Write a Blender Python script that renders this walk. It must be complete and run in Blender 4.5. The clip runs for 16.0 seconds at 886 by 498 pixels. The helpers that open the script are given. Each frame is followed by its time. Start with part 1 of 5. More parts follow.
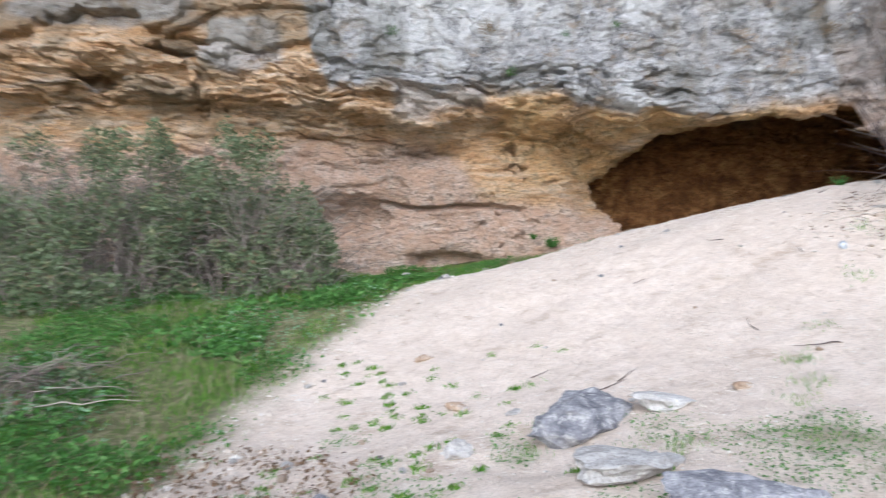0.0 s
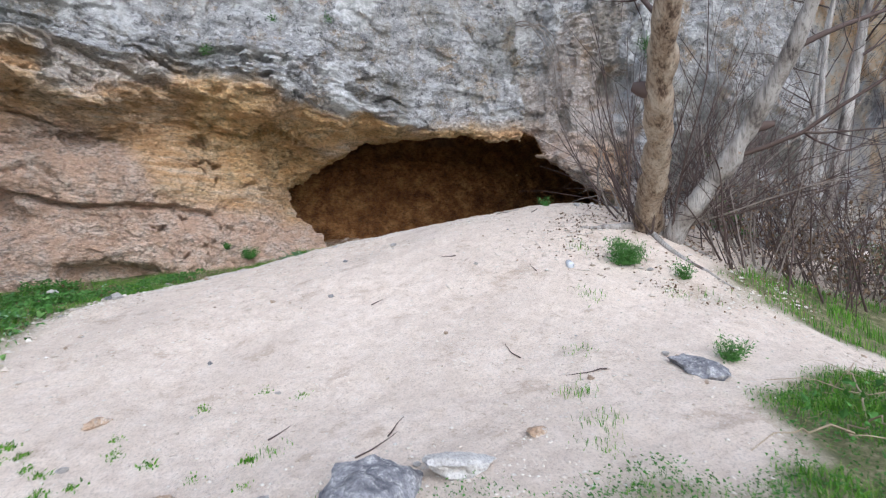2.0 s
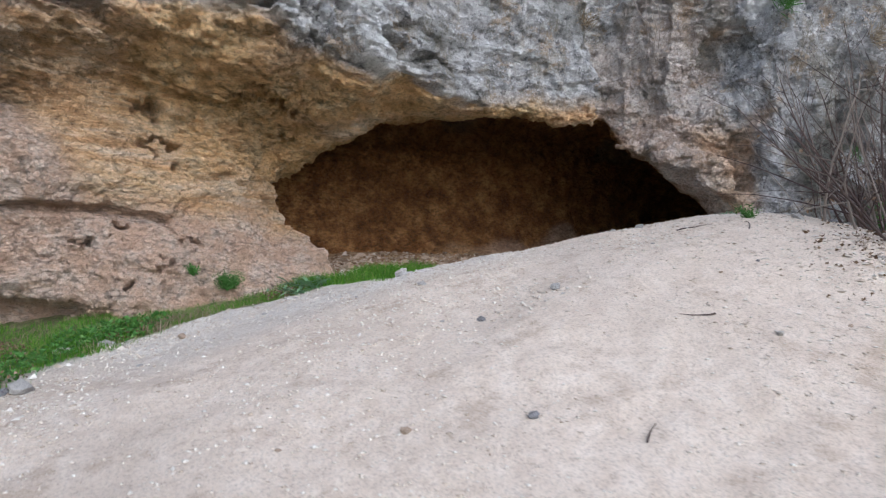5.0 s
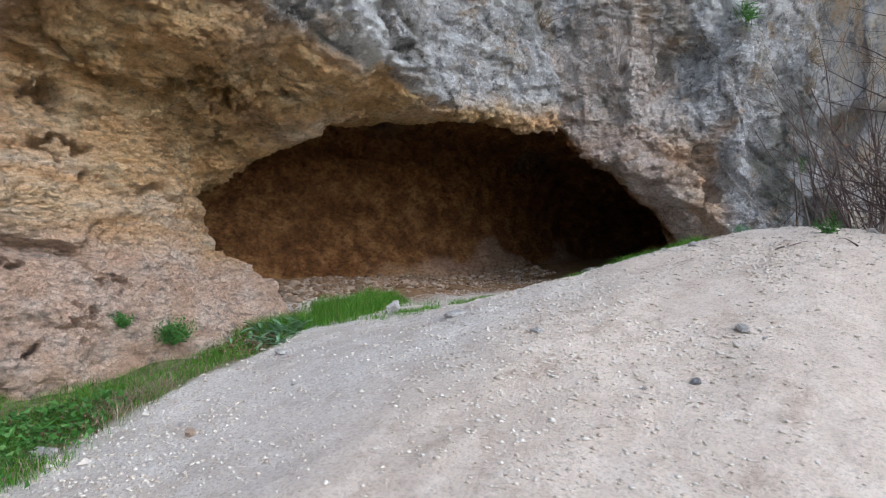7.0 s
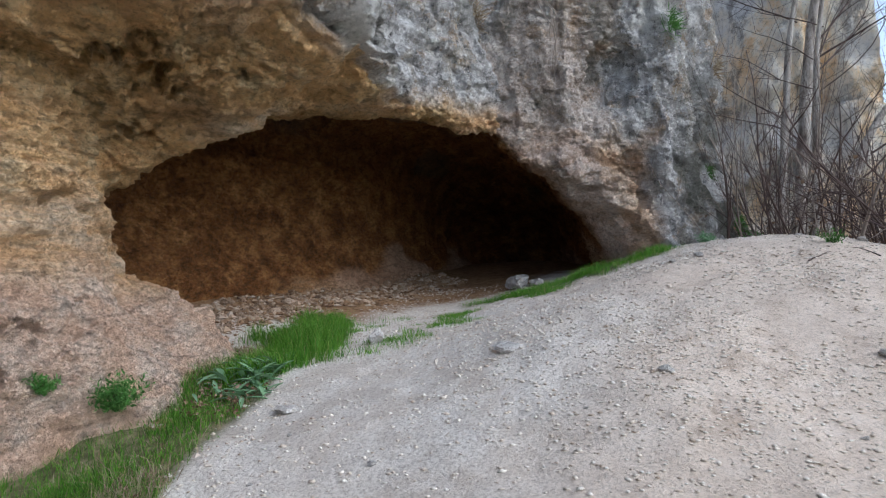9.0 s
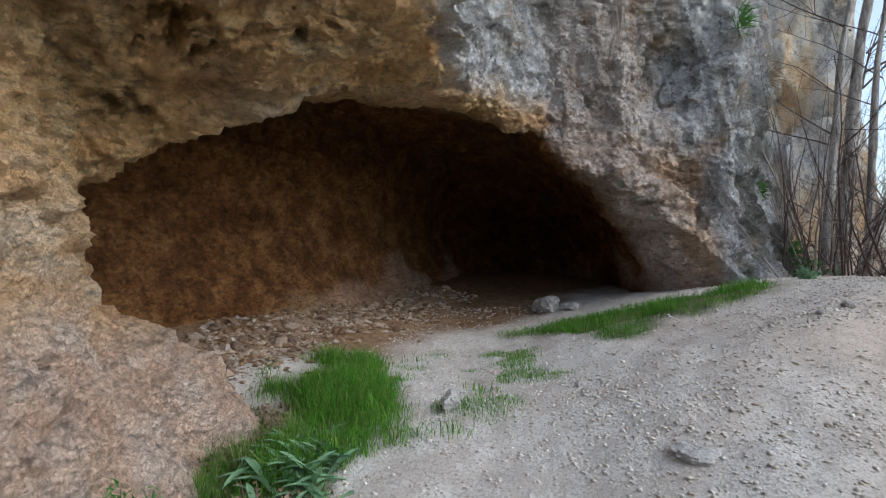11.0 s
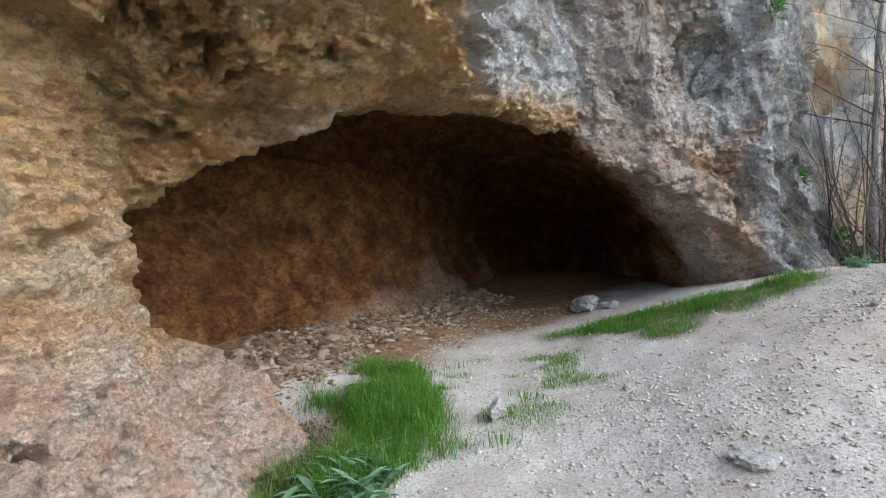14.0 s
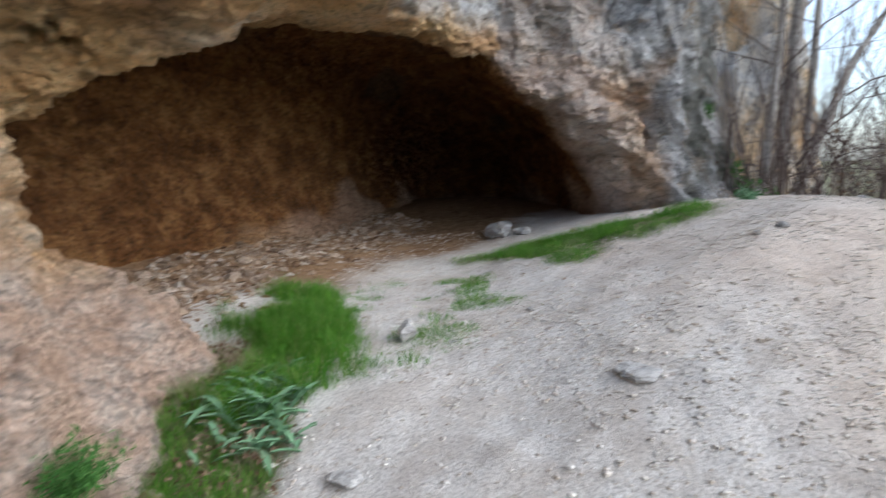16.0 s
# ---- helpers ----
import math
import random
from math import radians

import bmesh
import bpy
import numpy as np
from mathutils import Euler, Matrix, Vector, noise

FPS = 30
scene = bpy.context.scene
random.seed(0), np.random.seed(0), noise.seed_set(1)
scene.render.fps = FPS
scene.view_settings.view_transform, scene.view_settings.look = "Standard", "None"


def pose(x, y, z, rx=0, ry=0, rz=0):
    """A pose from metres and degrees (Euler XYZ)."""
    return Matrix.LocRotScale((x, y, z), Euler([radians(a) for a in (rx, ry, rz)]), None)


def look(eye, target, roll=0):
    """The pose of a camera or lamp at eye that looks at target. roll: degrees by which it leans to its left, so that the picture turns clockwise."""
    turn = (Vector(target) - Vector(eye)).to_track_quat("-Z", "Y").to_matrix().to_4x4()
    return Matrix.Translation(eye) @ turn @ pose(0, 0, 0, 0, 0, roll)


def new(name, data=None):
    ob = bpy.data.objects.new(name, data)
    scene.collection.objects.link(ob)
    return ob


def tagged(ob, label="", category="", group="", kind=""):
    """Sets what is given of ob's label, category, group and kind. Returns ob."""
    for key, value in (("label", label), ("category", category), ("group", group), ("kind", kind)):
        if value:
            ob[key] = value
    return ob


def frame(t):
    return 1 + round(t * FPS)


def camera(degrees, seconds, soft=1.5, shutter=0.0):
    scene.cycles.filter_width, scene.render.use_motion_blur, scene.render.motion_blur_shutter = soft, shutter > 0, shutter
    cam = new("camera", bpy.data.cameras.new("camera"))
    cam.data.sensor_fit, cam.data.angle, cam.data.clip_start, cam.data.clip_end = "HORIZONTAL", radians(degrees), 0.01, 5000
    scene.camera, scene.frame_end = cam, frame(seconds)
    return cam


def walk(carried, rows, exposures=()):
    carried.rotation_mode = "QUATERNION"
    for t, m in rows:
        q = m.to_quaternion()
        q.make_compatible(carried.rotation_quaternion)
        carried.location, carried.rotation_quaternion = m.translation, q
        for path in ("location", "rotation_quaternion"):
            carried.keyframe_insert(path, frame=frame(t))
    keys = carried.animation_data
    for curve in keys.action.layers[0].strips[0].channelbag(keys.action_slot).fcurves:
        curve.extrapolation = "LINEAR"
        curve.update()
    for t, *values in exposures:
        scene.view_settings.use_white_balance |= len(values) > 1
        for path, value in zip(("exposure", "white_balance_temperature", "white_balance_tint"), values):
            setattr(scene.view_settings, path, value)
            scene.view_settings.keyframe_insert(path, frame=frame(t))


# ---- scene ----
cam = camera(70.3, 16.0, soft=1.15, shutter=0.35)
METRES, EYE, TILT, LEAN, TURN = 12.0, 1.5, 0.0, 0.0, 0.0
ROWS = [
    (0.0, 0.0, 0.0, 0.0, 0.0, 0.0, -0.0),
    (0.5, -0.0081, 0.0277, -0.0027, -13.45, 0.39, -1.11),
    (1.0, -0.0098, 0.0497, 0.001, -21.26, 0.55, -1.09),
    (1.5, -0.0137, 0.0719, 0.0015, -25.08, 0.73, -1.19),
    (2.0, -0.0225, 0.111, 0.0049, -29.45, 1.04, -0.88),
    (2.5, -0.0143, 0.162, 0.0074, -31.74, 1.37, 0.01),
    (3.0, -0.0084, 0.2168, 0.0093, -32.96, 1.04, 0.44),
    (3.5, -0.0133, 0.2779, 0.0141, -33.55, 0.72, -0.57),
    (4.0, -0.0096, 0.3382, 0.0192, -33.91, 0.57, -1.28),
    (6.5, -0.0605, 0.5768, 0.0475, -49.97, 1.95, 1.15),
    (7.0, -0.0649, 0.6234, 0.0489, -54.22, 1.88, 1.35),
    (7.5, -0.0665, 0.6601, 0.0589, -57.81, 1.75, 1.94),
    (8.0, -0.075, 0.6969, 0.0631, -63.13, 1.61, 2.8),
    (10.5, -0.0102, 0.8556, 0.0848, -75.35, 0.46, 1.09),
    (11.0, 0.0128, 0.8778, 0.0947, -76.1, 0.28, 0.57),
    (11.5, 0.0195, 0.8867, 0.0987, -76.28, 0.71, 0.59),
    (12.0, 0.023, 0.8981, 0.0943, -76.25, 0.43, 0.62),
    (12.5, 0.023, 0.9008, 0.0922, -75.72, 0.08, 0.6),
    (13.0, 0.0201, 0.8927, 0.0953, -74.92, 0.07, 1.6),
    (13.5, 0.0158, 0.8856, 0.0983, -74.07, 0.25, 2.89),
    (14.0, 0.0128, 0.8818, 0.0998, -73.28, 0.35, 3.3),
    (14.5, 0.0089, 0.8797, 0.0978, -72.4, 0.07, 3.03),
    (15.0, 0.0062, 0.8828, 0.0897, -71.16, -4.77, 1.85),
    (15.5, 0.0076, 0.8829, 0.0896, -70.81, -7.59, 1.79),
    (16.0, 0.0119, 0.8773, 0.0994, -80.42, -6.81, 1.94),
]
EXPOSURES = [(0.0, 0.24, 5860, 10), (2.0, 0.04, 5800, 10), (3.0, 0.07, 5800, 10), (4.0, -0.16, 5830, 10), (6.5, -0.03, 5780, 9), (8.0, -0.03, 5800, 8), (10.5, -0.25, 5860, 7), (11.5, 0.06, 5900, 6),
             (12.5, 0.39, 5910, 6), (13.3, 0.40, 5910, 6), (14.5, 0.25, 5910, 6), (15.5, 0.48, 5860, 6), (16.0, 0.23, 5880, 7)]
walk(cam, [(t, pose(0, 0, EYE, TILT, LEAN, TURN) @ pose(METRES * x, METRES * y, METRES * z, 90 + pitch, roll, yaw)) for t, x, y, z, yaw, pitch, roll in ROWS], EXPOSURES)

# ---- world, sun and exposure ----
SUN_EL, SUN_AZ = 36.0, 192.0
world = bpy.data.worlds.new("sky")
scene.world = world
world.use_nodes = True
wn = world.node_tree
sky = wn.nodes.new("ShaderNodeTexSky")
sky.sky_type, sky.sun_disc = "NISHITA", False
sky.sun_elevation, sky.sun_rotation = radians(SUN_EL), radians(SUN_AZ)
sky.dust_density, sky.air_density, sky.ozone_density = 2.0, 1.0, 2.4
haze = wn.nodes.new("ShaderNodeHueSaturation")
haze.inputs["Saturation"].default_value = 0.6
wn.links.new(sky.outputs[0], haze.inputs["Color"])
wn.links.new(haze.outputs[0], wn.nodes["Background"].inputs[0])
wn.nodes["Background"].inputs[1].default_value = 0.3
sun = new("sun", bpy.data.lights.new("sun", "SUN"))
sun.data.energy, sun.data.angle, sun.data.color = 0.8, radians(75), (1.0, 0.95, 0.88)
sun.matrix_world = look((0, 0, 0), (-math.sin(radians(SUN_AZ)), -math.cos(radians(SUN_AZ)), -math.tan(radians(SUN_EL))))


# ---- helpers of this place ----
rng = np.random.default_rng(7)


def ease(v, a, b):
    t = np.clip((v - a) / (b - a), 0, 1)
    return t * t * (3 - 2 * t)


def hash3(i, j, k, seed):
    h = (i * 374761393 + j * 668265263 + k * 2147483647 + seed * 1274126177) & 0xFFFFFFFF
    h = ((h ^ (h >> 13)) * 1274126177) & 0xFFFFFFFF
    h = ((h ^ (h >> 15)) * 2246822519) & 0xFFFFFFFF
    return ((h ^ (h >> 16)) & 0xFFFF).astype(np.float64) / 32767.5 - 1.0


def vnoise(p, seed=0):
    """Smooth noise from -1 to 1 at the rows of p."""
    b = np.floor(p).astype(np.int64)
    f = p - b
    f = f * f * f * (f * (f * 6 - 15) + 10)
    out = 0
    for c in range(8):
        o = (c & 1, c >> 1 & 1, c >> 2)
        w = 1
        for a in range(3):
            w = w * (f[:, a] if o[a] else 1 - f[:, a])
        out = out + w * hash3(b[:, 0] + o[0], b[:, 1] + o[1], b[:, 2] + o[2], seed)
    return out


def fbm(p, octaves, seed=0):
    out, amp = 0, 1.0
    for k in range(octaves):
        out = out + amp * vnoise(p * 2.03 ** k + 17.3 * k, seed + k)
        amp *= 0.5
    return out


def cells(p, seed=0):
    """Distance to the nearest and second nearest scattered point, and the nearest point's own number, at the rows of p."""
    b = np.floor(p).astype(np.int64)
    d1 = np.full(len(p), 9.0)
    d2 = np.full(len(p), 9.0)
    who = np.zeros(len(p))
    for c in range(27):
        o = np.array((c % 3 - 1, c // 3 % 3 - 1, c // 9 - 1))
        q = b + o
        j = [0.5 + 0.45 * hash3(q[:, 0], q[:, 1], q[:, 2], seed + a) for a in range(3)]
        d = np.sqrt(sum((q[:, a] + j[a] - p[:, a]) ** 2 for a in range(3)))
        near = d < d1
        d2 = np.where(near, d1, np.minimum(d2, d))
        who = np.where(near, hash3(q[:, 0], q[:, 1], q[:, 2], seed + 9), who)
        d1 = np.where(near, d, d1)
    return d1, d2, who


def mesh_of(name, verts, faces, smooth=True):
    """A mesh from arrays; faces all have the same number of corners."""
    me = bpy.data.meshes.new(name)
    verts, faces = np.asarray(verts, np.float32), np.asarray(faces, np.int32)
    n, k = faces.shape
    me.vertices.add(len(verts))
    me.vertices.foreach_set("co", verts.ravel())
    me.loops.add(n * k)
    me.loops.foreach_set("vertex_index", faces.ravel())
    me.polygons.add(n)
    me.polygons.foreach_set("loop_start", np.arange(0, n * k, k, dtype=np.int32))
    me.polygons.foreach_set("use_smooth", np.full(n, smooth))
    me.update(calc_edges=True)
    return me


def attribute(me, name, values):
    me.attributes.new(name, "FLOAT", "POINT").data.foreach_set("value", np.asarray(values, np.float32))


def thing(name, data, material, label="", category="", group="", kind="", parent=None, place=None):
    ob = new(name, data)
    if data is not None and material is not None and not data.materials:
        data.materials.append(material)
    if parent is not None:
        ob.parent = parent
    if place is not None:
        ob.matrix_basis = place
    return tagged(ob, label, category, group, kind)


def empty(name, label, category, group="", place=None):
    return thing(name, None, None, label, category, group, "", None, place)


# ---- the lie of the land ----
KNOLLS = [
    [-0.02, -0.04, -0.07, -0.1, -0.1, -0.22, -0.27, -0.18, -0.06],
    [-0.05, 0.09, 0.14, -0.03, -0.04, 0.07, 0.03, -0.1, -0.05],
    [-0.09, 0.08, -0.23, -0.12, 0.22, -0.19, -0.57, 0.13, 0.24],
    [-0.12, -0.07, -0.23, -0.13, -0.38, 0.47, -0.17, -0.34, -0.08],
    [-0.11, -0.1, 0.08, 0.15, 0.16, 0.42, 0.68, 0.1, -0.01],
    [-0.02, 0.0, -0.16, -0.3, 0.31, -0.31, -0.35, -0.03, 0.14],
    [-0.03, -0.04, -0.07, -0.19, -0.28, 0.0, -0.09, -0.07, -0.01],
    [-0.03, -0.05, 0.05, 0.23, 0.22, 0.23, 0.05, 0.07, 0.05]]


def lie(x, y):
    """Height of the ground, without its fine unevenness."""
    x, y = np.asarray(x, float), np.asarray(y, float)
    z = -0.1 + 1.35 * ease(y, -2, 13) + 0.9 * ease(x, -4, 10)
    for j, row in enumerate(KNOLLS):
        for i, w in enumerate(row):
            z = z + w * np.exp(-((x + 6 - 2.2 * i) ** 2 + (y + 0.4 - 2.2 * j) ** 2) / 8.0)
    return z


def height(x, y):
    x, y = np.atleast_1d(np.asarray(x, float)), np.atleast_1d(np.asarray(y, float))
    p = np.stack([x, y, 0 * x], 1)
    return lie(x, y) + 0.030 * fbm(p * 1.3, 3, 40) + 0.010 * fbm(p * 7.0, 2, 50)


def ground_z(x, y):
    return float(height(x, y)[0])


GRAVEL_EDGE_Y = (-6.0, 3.2, 5.0, 5.8, 6.9, 8.9, 9.7, 11.0, 11.35, 11.6, 11.85, 12.3)
GRAVEL_EDGE_X = (-2.6, -1.9, -1.6, -1.5, -1.25, -0.75, -0.2, 0.35, 1.0, 2.1, 3.2, 3.8)


def greenness(x, y):
    """How much the soil is overgrown, 0 to 1."""
    x, y = np.asarray(x, float), np.asarray(y, float)
    p = np.stack([x, y, 0 * x], 1)
    n = 0.35 * fbm(p * 1.1, 3, 60)
    edge = np.interp(y, GRAVEL_EDGE_Y, GRAVEL_EDGE_X)
    left = ease(edge - x + 0.55 * n, -0.25, 0.35) * (y < 13.4)
    south = np.maximum(ease(1.1 - np.hypot((x - 3.85) / 1.5, (y - 2.65) / 1.15) + n, -0.1, 0.3), ease(-0.6 - y, 0, 1.0) * ease(np.abs(x + 0.3) - 0.5 + n, 0, 0.5))
    slope = ease(1.0 - np.hypot((x - 7.2) / 2.2, (y - 5.0) / 1.35) + n, -0.1, 0.4)
    mouth = ease(1.0 - np.hypot(((x - 6.55) * 0.49 + (y - 10.35) * 0.87) / 1.5, ((y - 10.35) * 0.49 - (x - 6.55) * 0.87) / 0.72) + 0.7 * n, 0.0, 0.4)
    mouth = np.maximum(mouth, 0.8 * ease(1.0 - np.hypot((x - 5.85) / 0.6, (y - 10.3) / 0.4) + 0.9 * n, 0.0, 0.5))
    clump = ease(1.0 - np.hypot(((x - 4.1) * 0.96 + (y - 12.22) * 0.28) / 1.1, ((y - 12.22) * 0.96 - (x - 4.1) * 0.28) / 0.5) + 0.8 * n, 0.0, 0.6)
    far = ease(np.hypot(x - 3, y - 6), 16, 24)
    return np.clip(np.maximum.reduce([left, south, slope, mouth, clump, far]), 0, 1)


# ---- materials ----
def material(name, rough=0.9, spec=0.25):
    m = bpy.data.materials.new(name)
    m.use_nodes = True
    b = m.node_tree.nodes["Principled BSDF"]
    b.inputs["Roughness"].default_value = rough
    b.inputs["Specular IOR Level"].default_value = spec
    return m, m.node_tree, b


def node(nt, kind, **values):
    n = nt.nodes.new(kind)
    for k, v in values.items():
        n.inputs[k.replace("_", " ")].default_value = v
    return n


def noise_node(nt, scale, detail=6, rough=0.6, stretch=None):
    co = nt.nodes.new("ShaderNodeTexCoord")
    n = node(nt, "ShaderNodeTexNoise", Scale=scale, Detail=detail, Roughness=rough)
    if stretch:
        mp = node(nt, "ShaderNodeMapping", Scale=stretch)
        nt.links.new(co.outputs["Object"], mp.inputs[0])
        nt.links.new(mp.outputs[0], n.inputs[0])
    else:
        nt.links.new(co.outputs["Object"], n.inputs[0])
    return n.outputs[0]


def ramp(nt, fac, stops):
    r = nt.nodes.new("ShaderNodeValToRGB")
    r.color_ramp.elements[0].position, r.color_ramp.elements[1].position = stops[0][0], stops[-1][0]
    for s in stops[1:-1]:
        r.color_ramp.elements.new(s[0])
    for e, s in zip(r.color_ramp.elements, stops):
        c = s[1] if isinstance(s[1], tuple) else (s[1],) * 3
        e.color = (*c, 1)
    nt.links.new(fac, r.inputs[0])
    return r.outputs[0]


def mix(nt, fac, a, b, how="MIX"):
    m = nt.nodes.new("ShaderNodeMix")
    m.data_type, m.blend_type = "RGBA", how
    for socket, v in ((m.inputs[0], fac), (m.inputs[6], a), (m.inputs[7], b)):
        if isinstance(v, (int, float)):
            socket.default_value = v
        elif isinstance(v, tuple):
            socket.default_value = (*v, 1)
        else:
            nt.links.new(v, socket)
    return m.outputs[2]


def bump(nt, bsdf, parts):
    last = None
    for fac, dist, strength in parts:
        b = node(nt, "ShaderNodeBump", Strength=strength, Distance=dist)
        nt.links.new(fac, b.inputs["Height"])
        if last:
            nt.links.new(last, b.inputs["Normal"])
        last = b.outputs[0]
    nt.links.new(last, bsdf.inputs["Normal"])


def attr(nt, name):
    a = nt.nodes.new("ShaderNodeAttribute")
    a.attribute_name = name
    return a.outputs["Fac"]


def times(nt, a, b):
    m = nt.nodes.new("ShaderNodeMath")
    m.operation = "MULTIPLY"
    for s, v in ((m.inputs[0], a), (m.inputs[1], b)):
        if isinstance(v, (int, float)):
            s.default_value = v
        else:
            nt.links.new(v, s)
    return m.outputs[0]


def rock_material():
    m, nt, b = material("weathered_limestone", 0.92, 0.2)
    big, mid, fine, grain = noise_node(nt, 0.8, 8, 0.62), noise_node(nt, 3.2, 9, 0.7), noise_node(nt, 14, 7, 0.75), noise_node(nt, 60, 4, 0.7)
    streak = noise_node(nt, 1.6, 8, 0.68, (2.4, 2.4, 0.45))
    bed = noise_node(nt, 1.8, 9, 0.7, (0.55, 0.55, 3.2))
    tan = ramp(nt, bed, [(0.34, (0.56, 0.32, 0.16)), (0.44, (0.76, 0.48, 0.26)), (0.53, (0.84, 0.60, 0.385)), (0.66, (0.88, 0.72, 0.55))])
    tan = mix(nt, ramp(nt, big, [(0.52, 0.0), (0.64, 0.6)]), tan, (0.61, 0.45, 0.29))
    tan = mix(nt, times(nt, attr(nt, "warm"), 0.75), tan, ramp(nt, mid, [(0.36, (0.72, 0.40, 0.15)), (0.5, (0.88, 0.57, 0.26)), (0.64, (0.92, 0.70, 0.40))]))
    pink = ramp(nt, mid, [(0.36, (0.60, 0.40, 0.28)), (0.47, (0.71, 0.50, 0.37)), (0.62, (0.82, 0.66, 0.54))])
    warp = nt.nodes.new("ShaderNodeVectorMath")
    warp.operation = "MULTIPLY_ADD"
    warp.inputs[1].default_value = (0.16, 0.16, 0.10)
    tone = node(nt, "ShaderNodeTexNoise", Scale=5.0, Detail=8, Roughness=0.75)
    place = nt.nodes.new("ShaderNodeTexCoord")
    nt.links.new(place.outputs["Object"], tone.inputs[0])
    nt.links.new(tone.outputs["Color"], warp.inputs[0])
    nt.links.new(place.outputs["Object"], warp.inputs[2])
    wide = node(nt, "ShaderNodeMapping", Scale=(1.0, 1.0, 1.9))
    nt.links.new(warp.outputs[0], wide.inputs[0])

    def chips(scale):
        c = node(nt, "ShaderNodeTexVoronoi", Scale=scale)
        nt.links.new(wide.outputs[0], c.inputs[0])
        return c
    crumb, chip, lump = chips(15.0), chips(42.0), chips(5.0)
    shade = ramp(nt, crumb.outputs["Color"], [(0.0, 0.70), (0.35, 0.95), (1.0, 1.0)])
    shade = mix(nt, 0.7, shade, ramp(nt, chip.outputs["Color"], [(0.0, 0.55), (0.3, 0.95), (1.0, 1.0)]), "MULTIPLY")
    # crumb tones, with shade in the gaps between crumbs painted dark
    crevice_shade = mix(nt, 1.0, shade, ramp(nt, crumb.outputs["Distance"], [(0.42, 1.0), (0.60, 0.8), (0.80, 0.3)]), "MULTIPLY")
    tan = mix(nt, times(nt, ramp(nt, mid, [(0.38, 0.3), (0.56, 1.0)]), 0.6), tan, crevice_shade, "MULTIPLY")
    pink = mix(nt, times(nt, ramp(nt, mid, [(0.40, 0.2), (0.56, 1.0)]), 0.7), pink, crevice_shade, "MULTIPLY")
    tan = mix(nt, attr(nt, "pink"), tan, pink)
    lime = noise_node(nt, 1.9, 10, 0.72, (1.0, 1.0, 1.5))
    crust, spot = noise_node(nt, 8, 10, 0.78, (1.0, 1.0, 0.8)), noise_node(nt, 34, 6, 0.75)
    grey = ramp(nt, mid, [(0.36, (0.30, 0.29, 0.29)), (0.46, (0.42, 0.405, 0.395)), (0.60, (0.58, 0.56, 0.545))])
    grey = mix(nt, ramp(nt, streak, [(0.52, 0.0), (0.58, 0.6)]), grey, (0.44, 0.385, 0.31))
    grey = mix(nt, ramp(nt, lime, [(0.53, 0.0), (0.57, 0.75)]), grey, (0.74, 0.725, 0.71))
    grey = mix(nt, ramp(nt, lime, [(0.38, 0.75), (0.44, 0.0)]), grey, (0.46, 0.34, 0.23))
    grey = mix(nt, ramp(nt, crust, [(0.40, 0.8), (0.445, 0.0)]), grey, (0.115, 0.115, 0.125))
    grey = mix(nt, ramp(nt, crust, [(0.565, 0.0), (0.60, 0.8)]), grey, (0.80, 0.79, 0.775))
    grey = mix(nt, ramp(nt, spot, [(0.56, 0.0), (0.60, 0.6)]), grey, (0.84, 0.83, 0.82))
    grey = mix(nt, times(nt, attr(nt, "chalk"), ramp(nt, mid, [(0.40, 0.1), (0.50, 0.85)])), grey, (0.82, 0.805, 0.78))
    grey = mix(nt, 0.45, grey, shade, "MULTIPLY")
    colour = mix(nt, attr(nt, "grey"), tan, grey)
    # brown ochre of the cave wall, toned down further for the cave's shade
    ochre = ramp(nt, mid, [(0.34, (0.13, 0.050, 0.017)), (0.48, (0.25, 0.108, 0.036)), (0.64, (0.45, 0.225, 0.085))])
    ochre = mix(nt, 0.6, ochre, crevice_shade, "MULTIPLY")
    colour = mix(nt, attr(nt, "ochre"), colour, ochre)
    colour = mix(nt, attr(nt, "moss_and_shade"), colour, mix(nt, fine, (0.05, 0.055, 0.04), (0.19, 0.18, 0.145)))
    colour = mix(nt, 0.6, colour, ramp(nt, spot, [(0.36, 0.25), (0.42, 0.92), (0.48, 1.0)]), "MULTIPLY")
    colour = mix(nt, 0.3, colour, ramp(nt, grain, [(0.36, 0.5), (0.5, 1.0)]), "MULTIPLY")
    split_bed = node(nt, "ShaderNodeTexVoronoi", Scale=1.7)
    split_bed.feature = "DISTANCE_TO_EDGE"
    flat = node(nt, "ShaderNodeMapping", Scale=(0.8, 0.8, 2.4))
    nt.links.new(warp.outputs[0], flat.inputs[0])
    nt.links.new(flat.outputs[0], split_bed.inputs[0])
    crack = ramp(nt, split_bed.outputs["Distance"], [(0.0, 0.0), (0.018, 0.55), (0.05, 1.0)])
    crack = mix(nt, ramp(nt, tone.outputs[0], [(0.48, 1.0), (0.58, 0.0)]), crack, (1.0, 1.0, 1.0))
    colour = mix(nt, 0.4, colour, crack, "MULTIPLY")
    nt.links.new(colour, b.inputs["Base Color"])
    bump(nt, b, [(mid, 0.12, 0.45), (bed, 0.07, 0.4), (times(nt, lump.outputs["Distance"], -1.0), 0.10, 0.6), (crack, 0.05, 0.6), (times(nt, crumb.outputs["Distance"], -1.0), 0.05, 0.8), (shade, 0.03, 0.6), (times(nt, chip.outputs["Distance"], -1.0), 0.02, 0.8), (crust, 0.04, 0.6), (grain, 0.012, 0.6)])
    return m


